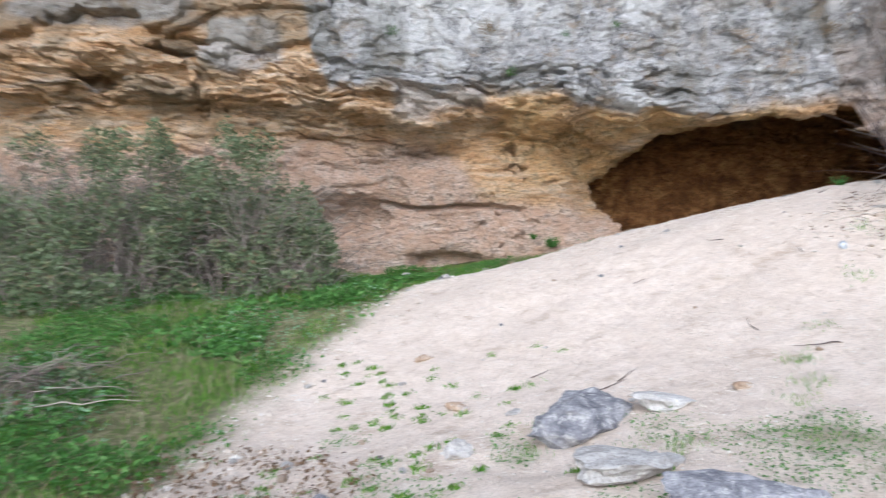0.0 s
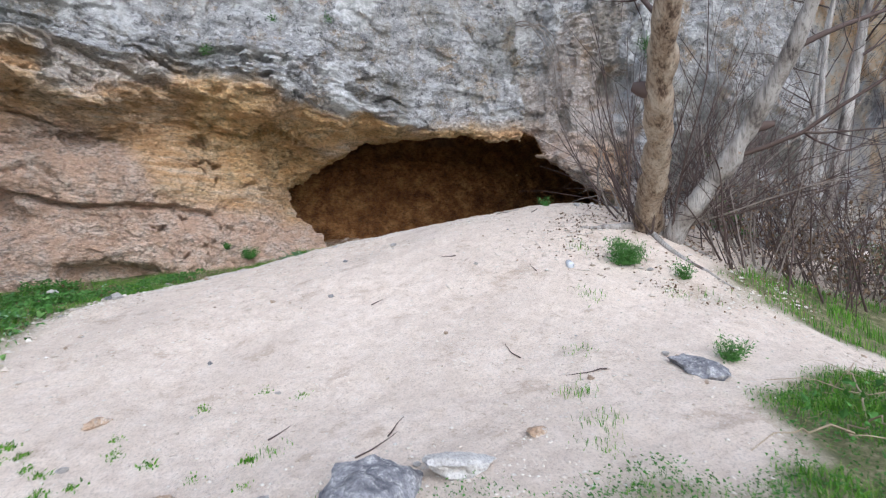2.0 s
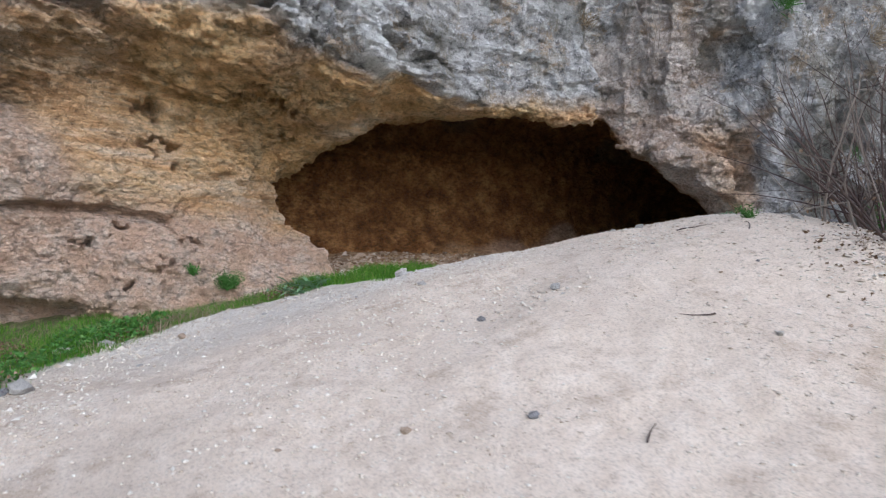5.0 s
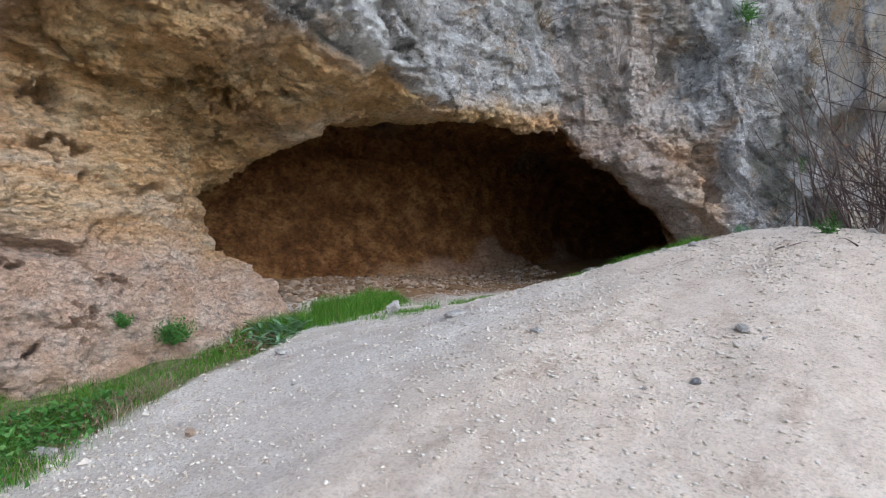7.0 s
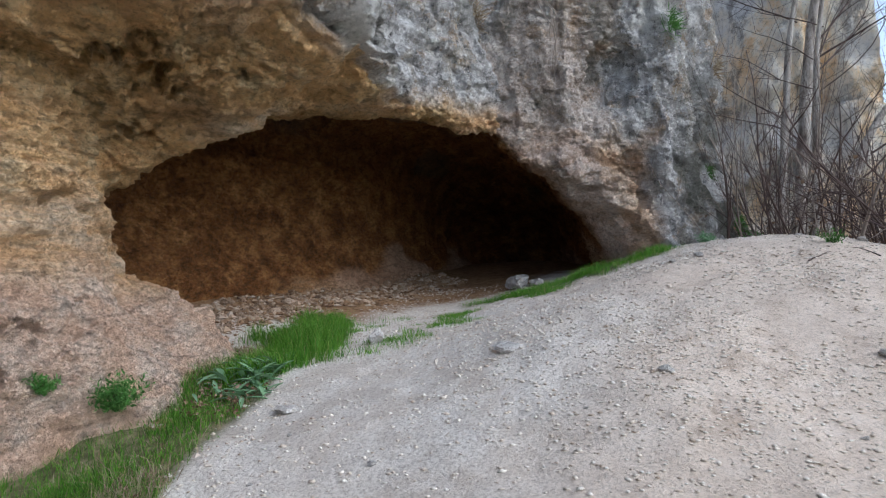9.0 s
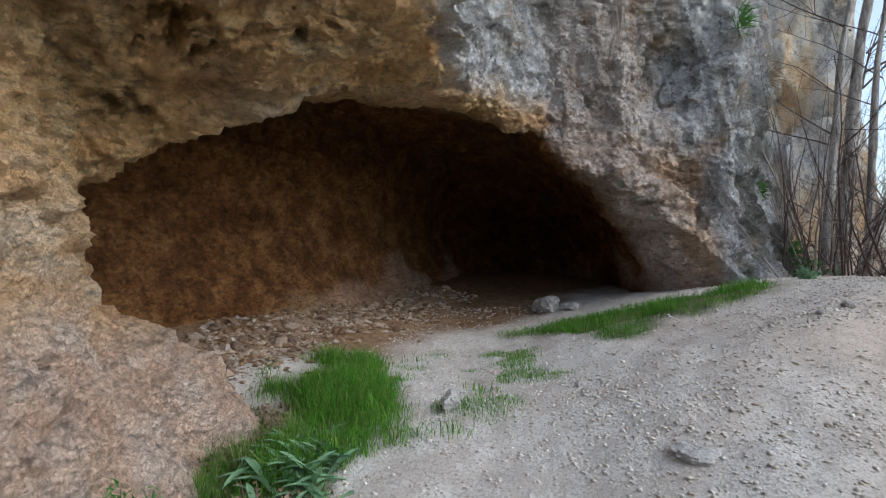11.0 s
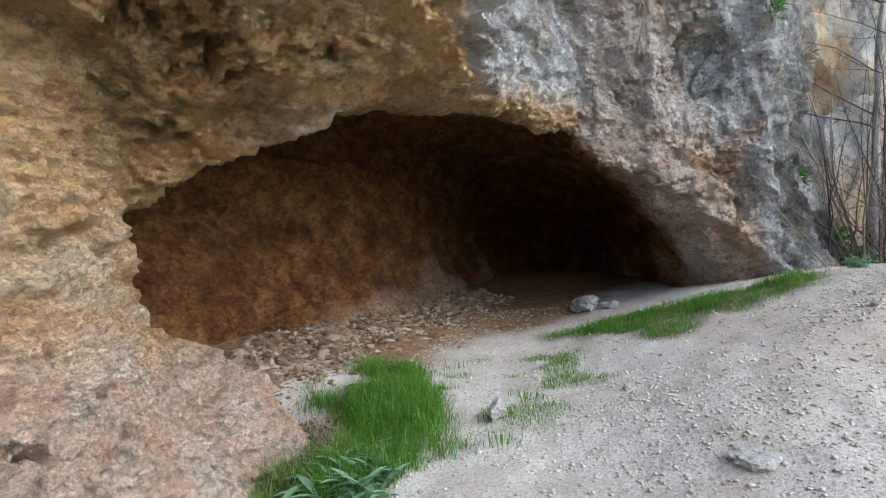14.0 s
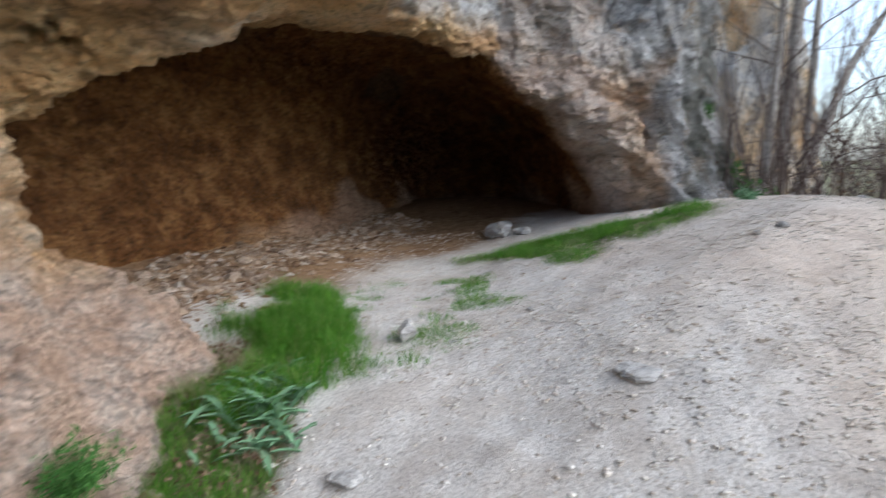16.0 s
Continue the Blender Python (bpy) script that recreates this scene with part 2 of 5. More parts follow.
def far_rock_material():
    # far limestone, its colours lightened to make up for weak light there
    m, nt, b = material("lightened_orange_limestone", 0.92, 0.2)
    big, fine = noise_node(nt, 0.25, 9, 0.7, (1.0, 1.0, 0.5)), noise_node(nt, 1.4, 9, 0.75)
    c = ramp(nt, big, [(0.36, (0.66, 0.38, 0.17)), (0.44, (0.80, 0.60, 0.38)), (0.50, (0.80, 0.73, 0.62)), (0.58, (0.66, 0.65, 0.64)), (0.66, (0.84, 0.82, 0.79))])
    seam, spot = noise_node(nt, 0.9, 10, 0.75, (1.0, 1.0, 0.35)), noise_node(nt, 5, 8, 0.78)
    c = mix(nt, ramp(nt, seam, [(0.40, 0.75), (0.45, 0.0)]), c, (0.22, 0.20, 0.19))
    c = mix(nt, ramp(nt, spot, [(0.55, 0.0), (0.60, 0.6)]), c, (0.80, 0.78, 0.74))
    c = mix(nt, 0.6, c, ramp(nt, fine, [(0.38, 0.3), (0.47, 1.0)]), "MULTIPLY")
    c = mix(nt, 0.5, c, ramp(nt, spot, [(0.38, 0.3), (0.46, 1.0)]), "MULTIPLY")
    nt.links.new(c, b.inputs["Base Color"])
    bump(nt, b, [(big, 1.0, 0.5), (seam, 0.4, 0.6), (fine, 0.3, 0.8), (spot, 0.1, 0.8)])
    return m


def ground_material():
    m, nt, b = material("gravelly_earth", 0.95, 0.15)
    big, mid, fine = noise_node(nt, 0.8, 7, 0.65), noise_node(nt, 8, 8, 0.75), noise_node(nt, 60, 5, 0.75)
    speck = noise_node(nt, 26, 6, 0.8)
    sand = ramp(nt, mid, [(0.34, (0.60, 0.49, 0.395)), (0.5, (0.70, 0.59, 0.49)), (0.66, (0.77, 0.67, 0.575))])
    sand = mix(nt, 0.5, sand, ramp(nt, speck, [(0.35, (0.52, 0.48, 0.45)), (0.46, (1.0, 1.0, 1.0)), (0.58, (1.0, 1.0, 1.0)), (0.66, (1.12, 1.12, 1.12))]), "MULTIPLY")
    sand = mix(nt, ramp(nt, big, [(0.45, 0.0), (0.6, 0.35)]), sand, (0.56, 0.465, 0.38))
    grit = ramp(nt, fine, [(0.36, (0.50, 0.455, 0.40)), (0.48, (0.66, 0.61, 0.55)), (0.62, (0.76, 0.72, 0.665))])
    patch = noise_node(nt, 2.6, 8, 0.7)
    grit = mix(nt, ramp(nt, patch, [(0.47, 0.0), (0.58, 0.55)]), grit, (0.50, 0.43, 0.36))
    sand = mix(nt, ramp(nt, patch, [(0.56, 0.0), (0.64, 0.5)]), sand, (0.40, 0.30, 0.22))
    colour = mix(nt, attr(nt, "grit"), sand, grit)
    soil = ramp(nt, mid, [(0.36, (0.09, 0.10, 0.045)), (0.50, (0.15, 0.15, 0.07)), (0.62, (0.30, 0.26, 0.16))])
    colour = mix(nt, attr(nt, "green"), colour, soil)
    cave = ramp(nt, mid, [(0.36, (0.16, 0.085, 0.04)), (0.64, (0.36, 0.23, 0.13))])
    colour = mix(nt, attr(nt, "ochre"), colour, cave)
    colour = mix(nt, 0.45, colour, ramp(nt, fine, [(0.36, 0.4), (0.52, 1.0)]), "MULTIPLY")
    nt.links.new(colour, b.inputs["Base Color"])
    bump(nt, b, [(mid, 0.03, 0.5), (speck, 0.015, 0.5), (fine, 0.012, 0.7)])
    return m


def stone_material(name, dark, light, scale=9):
    m, nt, b = material(name, 0.9, 0.25)
    n, f = noise_node(nt, scale, 6, 0.65), noise_node(nt, scale * 7, 4, 0.7)
    info = nt.nodes.new("ShaderNodeObjectInfo")
    c = ramp(nt, n, [(0.3, dark), (0.7, light)])
    c = mix(nt, 0.5, c, ramp(nt, info.outputs["Random"], [(0.0, 0.55), (1.0, 1.0)]), "MULTIPLY")
    crust = noise_node(nt, scale * 2.2, 8, 0.75)
    c = mix(nt, ramp(nt, crust, [(0.52, 0.0), (0.60, 0.6)]), c, (0.60, 0.585, 0.55))
    c = mix(nt, 0.6, c, ramp(nt, f, [(0.36, 0.35), (0.54, 1.0)]), "MULTIPLY")
    nt.links.new(c, b.inputs["Base Color"])
    bump(nt, b, [(n, 0.05, 0.5), (f, 0.01, 0.6)])
    return m


def island_material(name, stops, rough=0.7, spec=0.3, see=0.0, scale=1.2):
    """Leaves, blades and pebbles of one sheet, each island with a shade of its own."""
    m, nt, b = material(name, rough, spec)
    g = nt.nodes.new("ShaderNodeNewGeometry")
    c = ramp(nt, g.outputs["Random Per Island"], stops)
    n = noise_node(nt, scale, 4, 0.6)
    c = mix(nt, 0.6, c, ramp(nt, n, [(0.3, 0.7), (0.65, 1.0)]), "MULTIPLY")
    nt.links.new(c, b.inputs["Base Color"])
    if see:
        t = nt.nodes.new("ShaderNodeBsdfTranslucent")
        s = node(nt, "ShaderNodeMixShader", Fac=see)
        nt.links.new(c, t.inputs[0])
        nt.links.new(b.outputs[0], s.inputs[1])
        nt.links.new(t.outputs[0], s.inputs[2])
        nt.links.new(s.outputs[0], nt.nodes["Material Output"].inputs[0])
    return m


def bark_material(name, dark, mid_c, light):
    m, nt, b = material(name, 0.85, 0.25)
    n, f = noise_node(nt, 5, 9, 0.75, (1.0, 1.0, 0.35)), noise_node(nt, 34, 6, 0.75, (1.0, 1.0, 0.14))
    c = ramp(nt, n, [(0.38, dark), (0.45, mid_c), (0.58, light)])
    c = mix(nt, 0.65, c, ramp(nt, f, [(0.38, 0.2), (0.50, 1.0)]), "MULTIPLY")
    nt.links.new(c, b.inputs["Base Color"])
    bump(nt, b, [(n, 0.06, 0.8), (f, 0.02, 0.8)])
    return m


ROCK, LIGHTENED_ROCK, GROUND = rock_material(), far_rock_material(), ground_material()
GREY_STONE = stone_material("grey_limestone", (0.09, 0.09, 0.11), (0.44, 0.43, 0.44))
PALE_STONE = stone_material("pale_limestone", (0.40, 0.37, 0.34), (0.66, 0.63, 0.59))
BROWN_STONE = stone_material("brown_stone", (0.17, 0.095, 0.05), (0.42, 0.28, 0.18))
TAN_STONE = stone_material("tan_limestone", (0.38, 0.25, 0.16), (0.62, 0.48, 0.36))
PEBBLE = island_material("mixed_gravel", [(0.0, (0.44, 0.36, 0.28)), (0.2, (0.60, 0.51, 0.42)), (0.6, (0.67, 0.60, 0.52)), (1.0, (0.74, 0.69, 0.62))], 0.9, 0.2)
RUBBLE_MIX = island_material("cave_debris", [(0.0, (0.12, 0.07, 0.04)), (0.35, (0.27, 0.17, 0.10)), (0.7, (0.38, 0.28, 0.20)), (1.0, (0.50, 0.43, 0.36))], 0.9, 0.2)
GRASS = island_material("fresh_grass", [(0.0, (0.045, 0.14, 0.012)), (0.5, (0.11, 0.30, 0.024)), (0.9, (0.21, 0.42, 0.05)), (1.0, (0.40, 0.36, 0.16))], 0.55, 0.3, 0.4)
STRAW = island_material("dry_straw", [(0.0, (0.20, 0.14, 0.09)), (0.6, (0.38, 0.30, 0.20)), (1.0, (0.52, 0.44, 0.32))], 0.8, 0.2, 0.15)
BRAMBLE = island_material("bramble_leaf", [(0.0, (0.10, 0.13, 0.065)), (0.5, (0.18, 0.235, 0.12)), (0.8, (0.27, 0.33, 0.19)), (0.93, (0.30, 0.31, 0.16)), (1.0, (0.26, 0.14, 0.11))], 0.6, 0.3, 0.25)
WEED = island_material("weed_leaf", [(0.0, (0.045, 0.125, 0.022)), (0.7, (0.09, 0.24, 0.045)), (1.0, (0.17, 0.33, 0.09))], 0.55, 0.3, 0.25)
BLUE_LEAF = island_material("grey_green_leaf", [(0.0, (0.13, 0.28, 0.13)), (1.0, (0.30, 0.47, 0.28))], 0.6, 0.3, 0.2)
TWIG = island_material("bare_twig", [(0.0, (0.15, 0.12, 0.10)), (0.6, (0.28, 0.235, 0.20)), (1.0, (0.42, 0.36, 0.31))], 0.85, 0.2)
DARK_TWIG = island_material("dark_twig", [(0.0, (0.05, 0.03, 0.03)), (0.6, (0.10, 0.07, 0.06)), (1.0, (0.19, 0.14, 0.12))], 0.8, 0.25)
DEAD_LEAF = island_material("dead_leaf", [(0.0, (0.10, 0.06, 0.035)), (0.6, (0.20, 0.13, 0.08)), (1.0, (0.33, 0.24, 0.17))], 0.85, 0.15)
BARK = bark_material("pale_bark", (0.075, 0.046, 0.03), (0.29, 0.21, 0.145), (0.48, 0.395, 0.305))
GREY_BARK = bark_material("grey_bark", (0.12, 0.10, 0.09), (0.30, 0.265, 0.235), (0.47, 0.435, 0.40))

# ---- the ground, one sheet to the horizon ----
def grown(a, b, step, reach):
    """Coordinates fine between a and b, then ever wider out to the reach."""
    out, d = [], step
    while sum(out) < reach:
        d *= 1.16
        out.append(d)
    far = np.cumsum(out)
    return np.concatenate([a - far[::-1], np.arange(a, b + step / 2, step), b + far])


def build_ground():
    gx, gy = grown(-7, 11.5, 0.05, 1800), grown(0.5, 14.6, 0.05, 1800)
    X, Y = np.meshgrid(gx, gy, indexing="ij")
    x, y = X.ravel(), Y.ravel()
    nx, ny = len(gx), len(gy)
    i = (np.arange(nx - 1)[:, None] * ny + np.arange(ny - 1)[None, :]).ravel()
    me = mesh_of("ground", np.stack([x, y, height(x, y)], 1), np.stack([i, i + ny, i + ny + 1, i + 1], 1))
    green = greenness(x, y)
    p = np.stack([x, y, 0 * x], 1)
    grit = ease(y - 8.8 + 0.9 * fbm(p * 0.9, 3, 71) + 0.15 * x, 0, 2.5)
    # inside the cave the floor is brown earth
    inside = (x - 3.0) * 0.58 + (y - 13.0) * 0.814
    cave = ease(inside + 0.4 * fbm(p * 1.5, 3, 72), 0.6 + 0.55 * ease(x, 5.0, 7.0), 1.7 + 0.4 * ease(x, 5.0, 7.0)) * (x > 2) * (y > 9)
    attribute(me, "green", green)
    attribute(me, "grit", grit)
    attribute(me, "ochre", cave)
    return thing("ground", me, GROUND, "pale sandy gravel bank with grassy margins below a cliff", "ground", kind="structure")


build_ground()

# ---- the cliff and its cave ----
FOOT = [(-60, 20), (-14, 13.9), (-6, 13.4), (-2, 13.05), (1.0, 12.95), (2.2, 12.85), (3.1, 13.35), (4.5, 12.1), (7.2, 10.5), (7.75, 9.45), (8.65, 8.6), (9.4, 8.2), (10.6, 8.7), (13.5, 9.1), (17, 13), (22, 18), (30, 60), (-60, 60)]
BROW = [(-60, 19), (-14, 13.2), (-6, 12.75), (-2, 12.4), (-0.3, 12.2), (1.2, 12.25), (2.1, 11.6), (3.4, 11.4), (5.0, 11.65), (6.5, 11.2), (6.95, 10.95), (7.22, 11.35), (7.5, 10.45), (7.9, 9.5), (7.95, 9.0), (8.9, 8.5), (9.4, 8.25), (10.6, 8.7), (13.5, 9.1), (17, 13), (22, 18), (30, 60), (-60, 60)]
BROW_X = (-30, -7, -4, -0.5, 1.0, 2.2, 3.0, 3.5, 4.5, 7.4, 8.0, 12)
BROW_Z = (4.9, 4.7, 4.4, 3.85, 4.0, 4.04, 3.86, 3.75, 3.8, 3.7, 3.2, 3.0)
MOUTH = np.array((3.0, 13.0, 0.0))
ALONG, INTO = np.array((0.814, -0.581, 0.0)), np.array((0.581, 0.814, 0.0))


def plan_distance(x, y, poly):
    """Signed distance to a closed plan; below zero inside the rock."""
    best = np.full(x.shape, 1e9)
    inside = np.zeros(x.shape, bool)
    for (ax, ay), (bx, by) in zip(poly, poly[1:] + poly[:1]):
        dx, dy = bx - ax, by - ay
        t = np.clip(((x - ax) * dx + (y - ay) * dy) / (dx * dx + dy * dy), 0, 1)
        best = np.minimum(best, (x - ax - t * dx) ** 2 + (y - ay - t * dy) ** 2)
        crosses = ((ay > y) != (by > y)) & (x < dx * (y - ay) / (by - ay + 1e-12) + ax)
        inside ^= crosses
    return np.where(inside, -1, 1) * np.sqrt(best)


def soft_max(a, b, k):
    h = np.clip(0.5 + 0.5 * (a - b) / k, 0, 1)
    return b + (a - b) * h + k * h * (1 - h)


def egg(s, d, z, centre, radii):
    q = np.sqrt(((s - centre[0]) / radii[0]) ** 2 + ((d - centre[1]) / radii[1]) ** 2 + ((z - centre[2]) / radii[2]) ** 2)
    return (q - 1) * min(radii)


ARCH_S = (-0.3, 0.1, 0.4, 0.8, 1.15, 1.5, 2.0, 2.6, 3.4, 4.2, 4.7, 5.3, 5.9, 6.15, 6.4)
ARCH_Z = (2.60, 2.92, 3.10, 3.46, 3.80, 3.93, 3.90, 3.90, 3.88, 3.76, 3.50, 3.14, 2.72, 2.32, 1.4)


def hollow(x, y, z):
    """The cave; below zero in the void. Also the way along its mouth and into the rock."""
    s = (x - MOUTH[0]) * ALONG[0] + (y - MOUTH[1]) * ALONG[1]
    d = (x - MOUTH[0]) * INTO[0] + (y - MOUTH[1]) * INTO[1]
    deep = np.maximum(d - 0.7, 0)
    shifted = s + 0.55 * np.clip(d - 0.1, 0, 1) * ease(2.5 - s, 0, 2) - 0.75 * np.minimum(deep, 3.2) * ease(s - 2.5, 0, 2)
    roof = np.interp(shifted, ARCH_S, ARCH_Z) + 0.42 * np.minimum(deep, 1.6) - 0.10 * np.maximum(deep - 1.6, 0) ** 2
    side = np.interp(z, (1.4, 1.6, 1.85, 2.1, 2.4, 2.75, 3.2), (0.90, 0.82, 0.72, 0.56, 0.26, -0.10, -0.2)) - 0.55 * np.clip(d - 0.1, 0, 1)
    back = np.interp(s, (-1, 0, 2, 4.5, 6, 7.5, 9, 10.5), (1.4, 1.85, 2.8, 3.85, 4.7, 5.8, 6.6, 6.4)) - 0.35 * ease(2.9 - z, 0, 1.0)
    void = np.maximum((z - roof) / 1.25, side - s)
    return soft_max(void, d - back, 0.5), s, d


HOLLOWS = [(-2.0, 12.6, 2.12, 1.05, 1.0, 0.42), (0.15, 12.5, 1.25, 1.0, 0.75, 0.22), (-6.9, 13.2, 5.0, 0.8, 0.5, 0.28), (-5.4, 13.2, 5.6, 0.9, 0.5, 0.2), (-0.3, 12.6, 3.42, 0.95, 0.85, 0.26), (-2.7, 12.9, 3.75, 0.7, 0.6, 0.12), (-4.6, 13.1, 4.35, 0.8, 0.6, 0.12), (7.95, 9.75, 4.7, 0.22, 0.35, 0.5)]


def cliff_field(x, y, z, low, up):
    brow = np.interp(x, BROW_X, BROW_Z)
    gentle = ease(x, 2.1, 2.9) * ease(4.7 - x, 0, 0.9)
    t = ease((z - brow - 0.10 * np.sin(2.3 * x) - 0.06 * np.sin(5.1 * x + 1) + 0.15 + 0.45 * gentle) / (0.27 + 0.62 * gentle), 0, 1)
    f = low * (1 - t) + up * t
    left = ease(3.9 - x, 0, 0.7)
    # the apron of rubble-rock that slopes out at the foot, and the belly above it
    f = f - left * ((0.45 + 0.5 * ease(x, 1.8, 2.6)) * ease(2.6 - z, -0.1, 1.7) + 0.22 * np.exp(-((z - 2.75) / 0.35) ** 2) * ease(2.0 - x, 0, 0.8))
    # upper courses step back a little
    f = f + 0.10 * np.maximum(z - 4.6, 0)
    right = ease(x - 6.9, 0, 0.8)
    f = f - right * 0.7 * ease(3.1 - z, 0, 1.5)
    for hx, hy, hz, rx, ry, rz in HOLLOWS:
        f = soft_max(f, -egg(x, y, z, (hx, hy, hz), (rx, ry, rz)), 0.10)
    # the rib beside the arch and the cleft behind it
    f = -soft_max(-f, -egg(x, y, z, (8.3, 9.2, 3.1), (0.32, 0.32, 0.75)), 0.15)
    f = soft_max(f, -egg(x, y, z, (8.0, 9.55, 3.2), (0.16, 0.30, 0.55)), 0.12)
    void, s, d = hollow(x, y, z)
    return soft_max(f, -void, 0.16)


def surface_net(f, origin, h):
    """Quads where the field f changes sign."""
    neg = f < 0
    nx, ny, nz = f.shape
    count = np.zeros((nx - 1, ny - 1, nz - 1), np.int8)
    corner = {}
    for a in (0, 1):
        for b in (0, 1):
            for c in (0, 1):
                corner[a, b, c] = (slice(a, nx - 1 + a), slice(b, ny - 1 + b), slice(c, nz - 1 + c))
                count += neg[corner[a, b, c]]
    live = np.argwhere((count > 0) & (count < 8))
    index = np.full(count.shape, -1, np.int64)
    index[tuple(live.T)] = np.arange(len(live))
    total, hits = np.zeros((len(live), 3)), np.zeros(len(live))
    for axis in range(3):
        for u in (0, 1):
            for v in (0, 1):
                o = [u, v]
                o.insert(axis, 0)
                e = list(o)
                e[axis] = 1
                fa, fb = f[tuple((live + o).T)], f[tuple((live + e).T)]
                cut = (fa < 0) != (fb < 0)
                t = np.where(cut, fa / np.where(cut, fa - fb, 1), 0)
                p = np.tile(np.array(o, float), (len(live), 1))
                p[:, axis] = t
                total += p * cut[:, None]
                hits += cut
    verts = np.array(origin) + h * (live + total / hits[:, None])
    quads = []
    for axis in range(3):
        lo, hi = [slice(None)] * 3, [slice(None)] * 3
        lo[axis], hi[axis] = slice(0, -1), slice(1, None)
        e = np.argwhere(neg[tuple(lo)] != neg[tuple(hi)])
        b, c = (axis + 1) % 3, (axis + 2) % 3
        e = e[(e[:, b] > 0) & (e[:, c] > 0) & (e[:, b] < f.shape[b] - 1) & (e[:, c] < f.shape[c] - 1)]
        flip = neg[tuple(e.T)]
        ring = []
        for db, dc in ((1, 1), (0, 1), (0, 0), (1, 0)):
            q = e.copy()
            q[:, b] -= db
            q[:, c] -= dc
            ring.append(index[tuple(q.T)])
        ring = np.stack(ring, 1)
        ring[~flip] = ring[~flip][:, ::-1]
        quads.append(ring)
    return verts, np.concatenate(quads)


def split(verts, quads):
    """Each quad into four."""
    e = np.stack([quads, np.roll(quads, -1, 1)], 2).reshape(-1, 2)
    key = np.sort(e, 1)
    _, first, back = np.unique(key[:, 0] * (len(verts) + 1) + key[:, 1], return_index=True, return_inverse=True)
    mids = verts[key[first]].mean(1)
    m = len(verts) + back.reshape(-1, 4)
    c = len(verts) + len(mids) + np.arange(len(quads))
    parts = [np.stack([quads[:, k], m[:, k], c, m[:, k - 1]], 1) for k in range(4)]
    return np.concatenate([verts, mids, verts[quads].mean(1)]), np.concatenate(parts)


def smoothed(verts, quads, rounds):
    for _ in range(rounds):
        acc, n = np.zeros_like(verts), np.zeros(len(verts))
        mid = verts[quads].mean(1)
        for k in range(4):
            np.add.at(acc, quads[:, k], mid)
            np.add.at(n, quads[:, k], 1)
        verts = acc / np.maximum(n, 1)[:, None]
    return verts


def normals_of(verts, quads):
    n = np.cross(verts[quads[:, 2]] - verts[quads[:, 0]], verts[quads[:, 3]] - verts[quads[:, 1]])
    out = np.zeros_like(verts)
    for k in range(4):
        np.add.at(out, quads[:, k], n)
    return out / np.maximum(np.linalg.norm(out, axis=1), 1e-9)[:, None]


def field_on(lo, hi, h):
    ax = [np.arange(a, b, h) for a, b in zip(lo, hi)]
    X, Y = np.meshgrid(ax[0], ax[1], indexing="ij")
    low, up = plan_distance(X, Y, FOOT), plan_distance(X, Y, BROW)
    return cliff_field(X[..., None], Y[..., None], ax[2][None, None, :], low[..., None], up[..., None])


# small holes in the tan wall: place, width, height, depth
PITS = [(2.35, 12.5, 3.83, 0.14, 0.05, 0.34), (2.55, 12.5, 3.80, 0.07, 0.05, 0.34), (2.79, 12.52, 3.79, 0.07, 0.06, 0.34), (2.74, 12.53, 3.71, 0.10, 0.04, 0.32), (2.945, 12.52, 3.69, 0.05, 0.05, 0.32), (2.81, 13.21, 3.27, 0.10, 0.05, 0.2), (2.96, 13.05, 3.38, 0.07, 0.06, 0.16),
        (1.31, 12.75, 3.58, 0.17, 0.15, 0.45), (1.66, 12.47, 3.21, 0.07, 0.06, 0.3), (1.42, 12.88, 3.22, 0.22, 0.05, 0.34), (1.38, 12.82, 3.08, 0.20, 0.05, 0.32), (1.84, 12.71, 2.05, 0.07, 0.06, 0.2), (1.97, 12.65, 2.04, 0.05, 0.05, 0.2), (1.48, 12.61, 1.75, 0.09, 0.05, 0.16),
        (2.58, 12.84, 2.17, 0.08, 0.04, 0.26), (2.39, 12.73, 2.05, 0.10, 0.04, 0.22), (1.57, 12.54, 1.57, 0.08, 0.05, 0.16), (1.12, 12.75, 2.12, 0.12, 0.05, 0.2), (1.14, 12.62, 1.58, 0.10, 0.05, 0.2), (2.46, 12.54, 3.25, 0.05, 0.04, 0.22), (1.75, 12.74, 3.0, 0.08, 0.08, 0.25), (3.06, 11.72, 3.69, 0.03, 0.14, 0.3), (0.75, 12.8, 2.0, 0.12, 0.06, 0.3)]


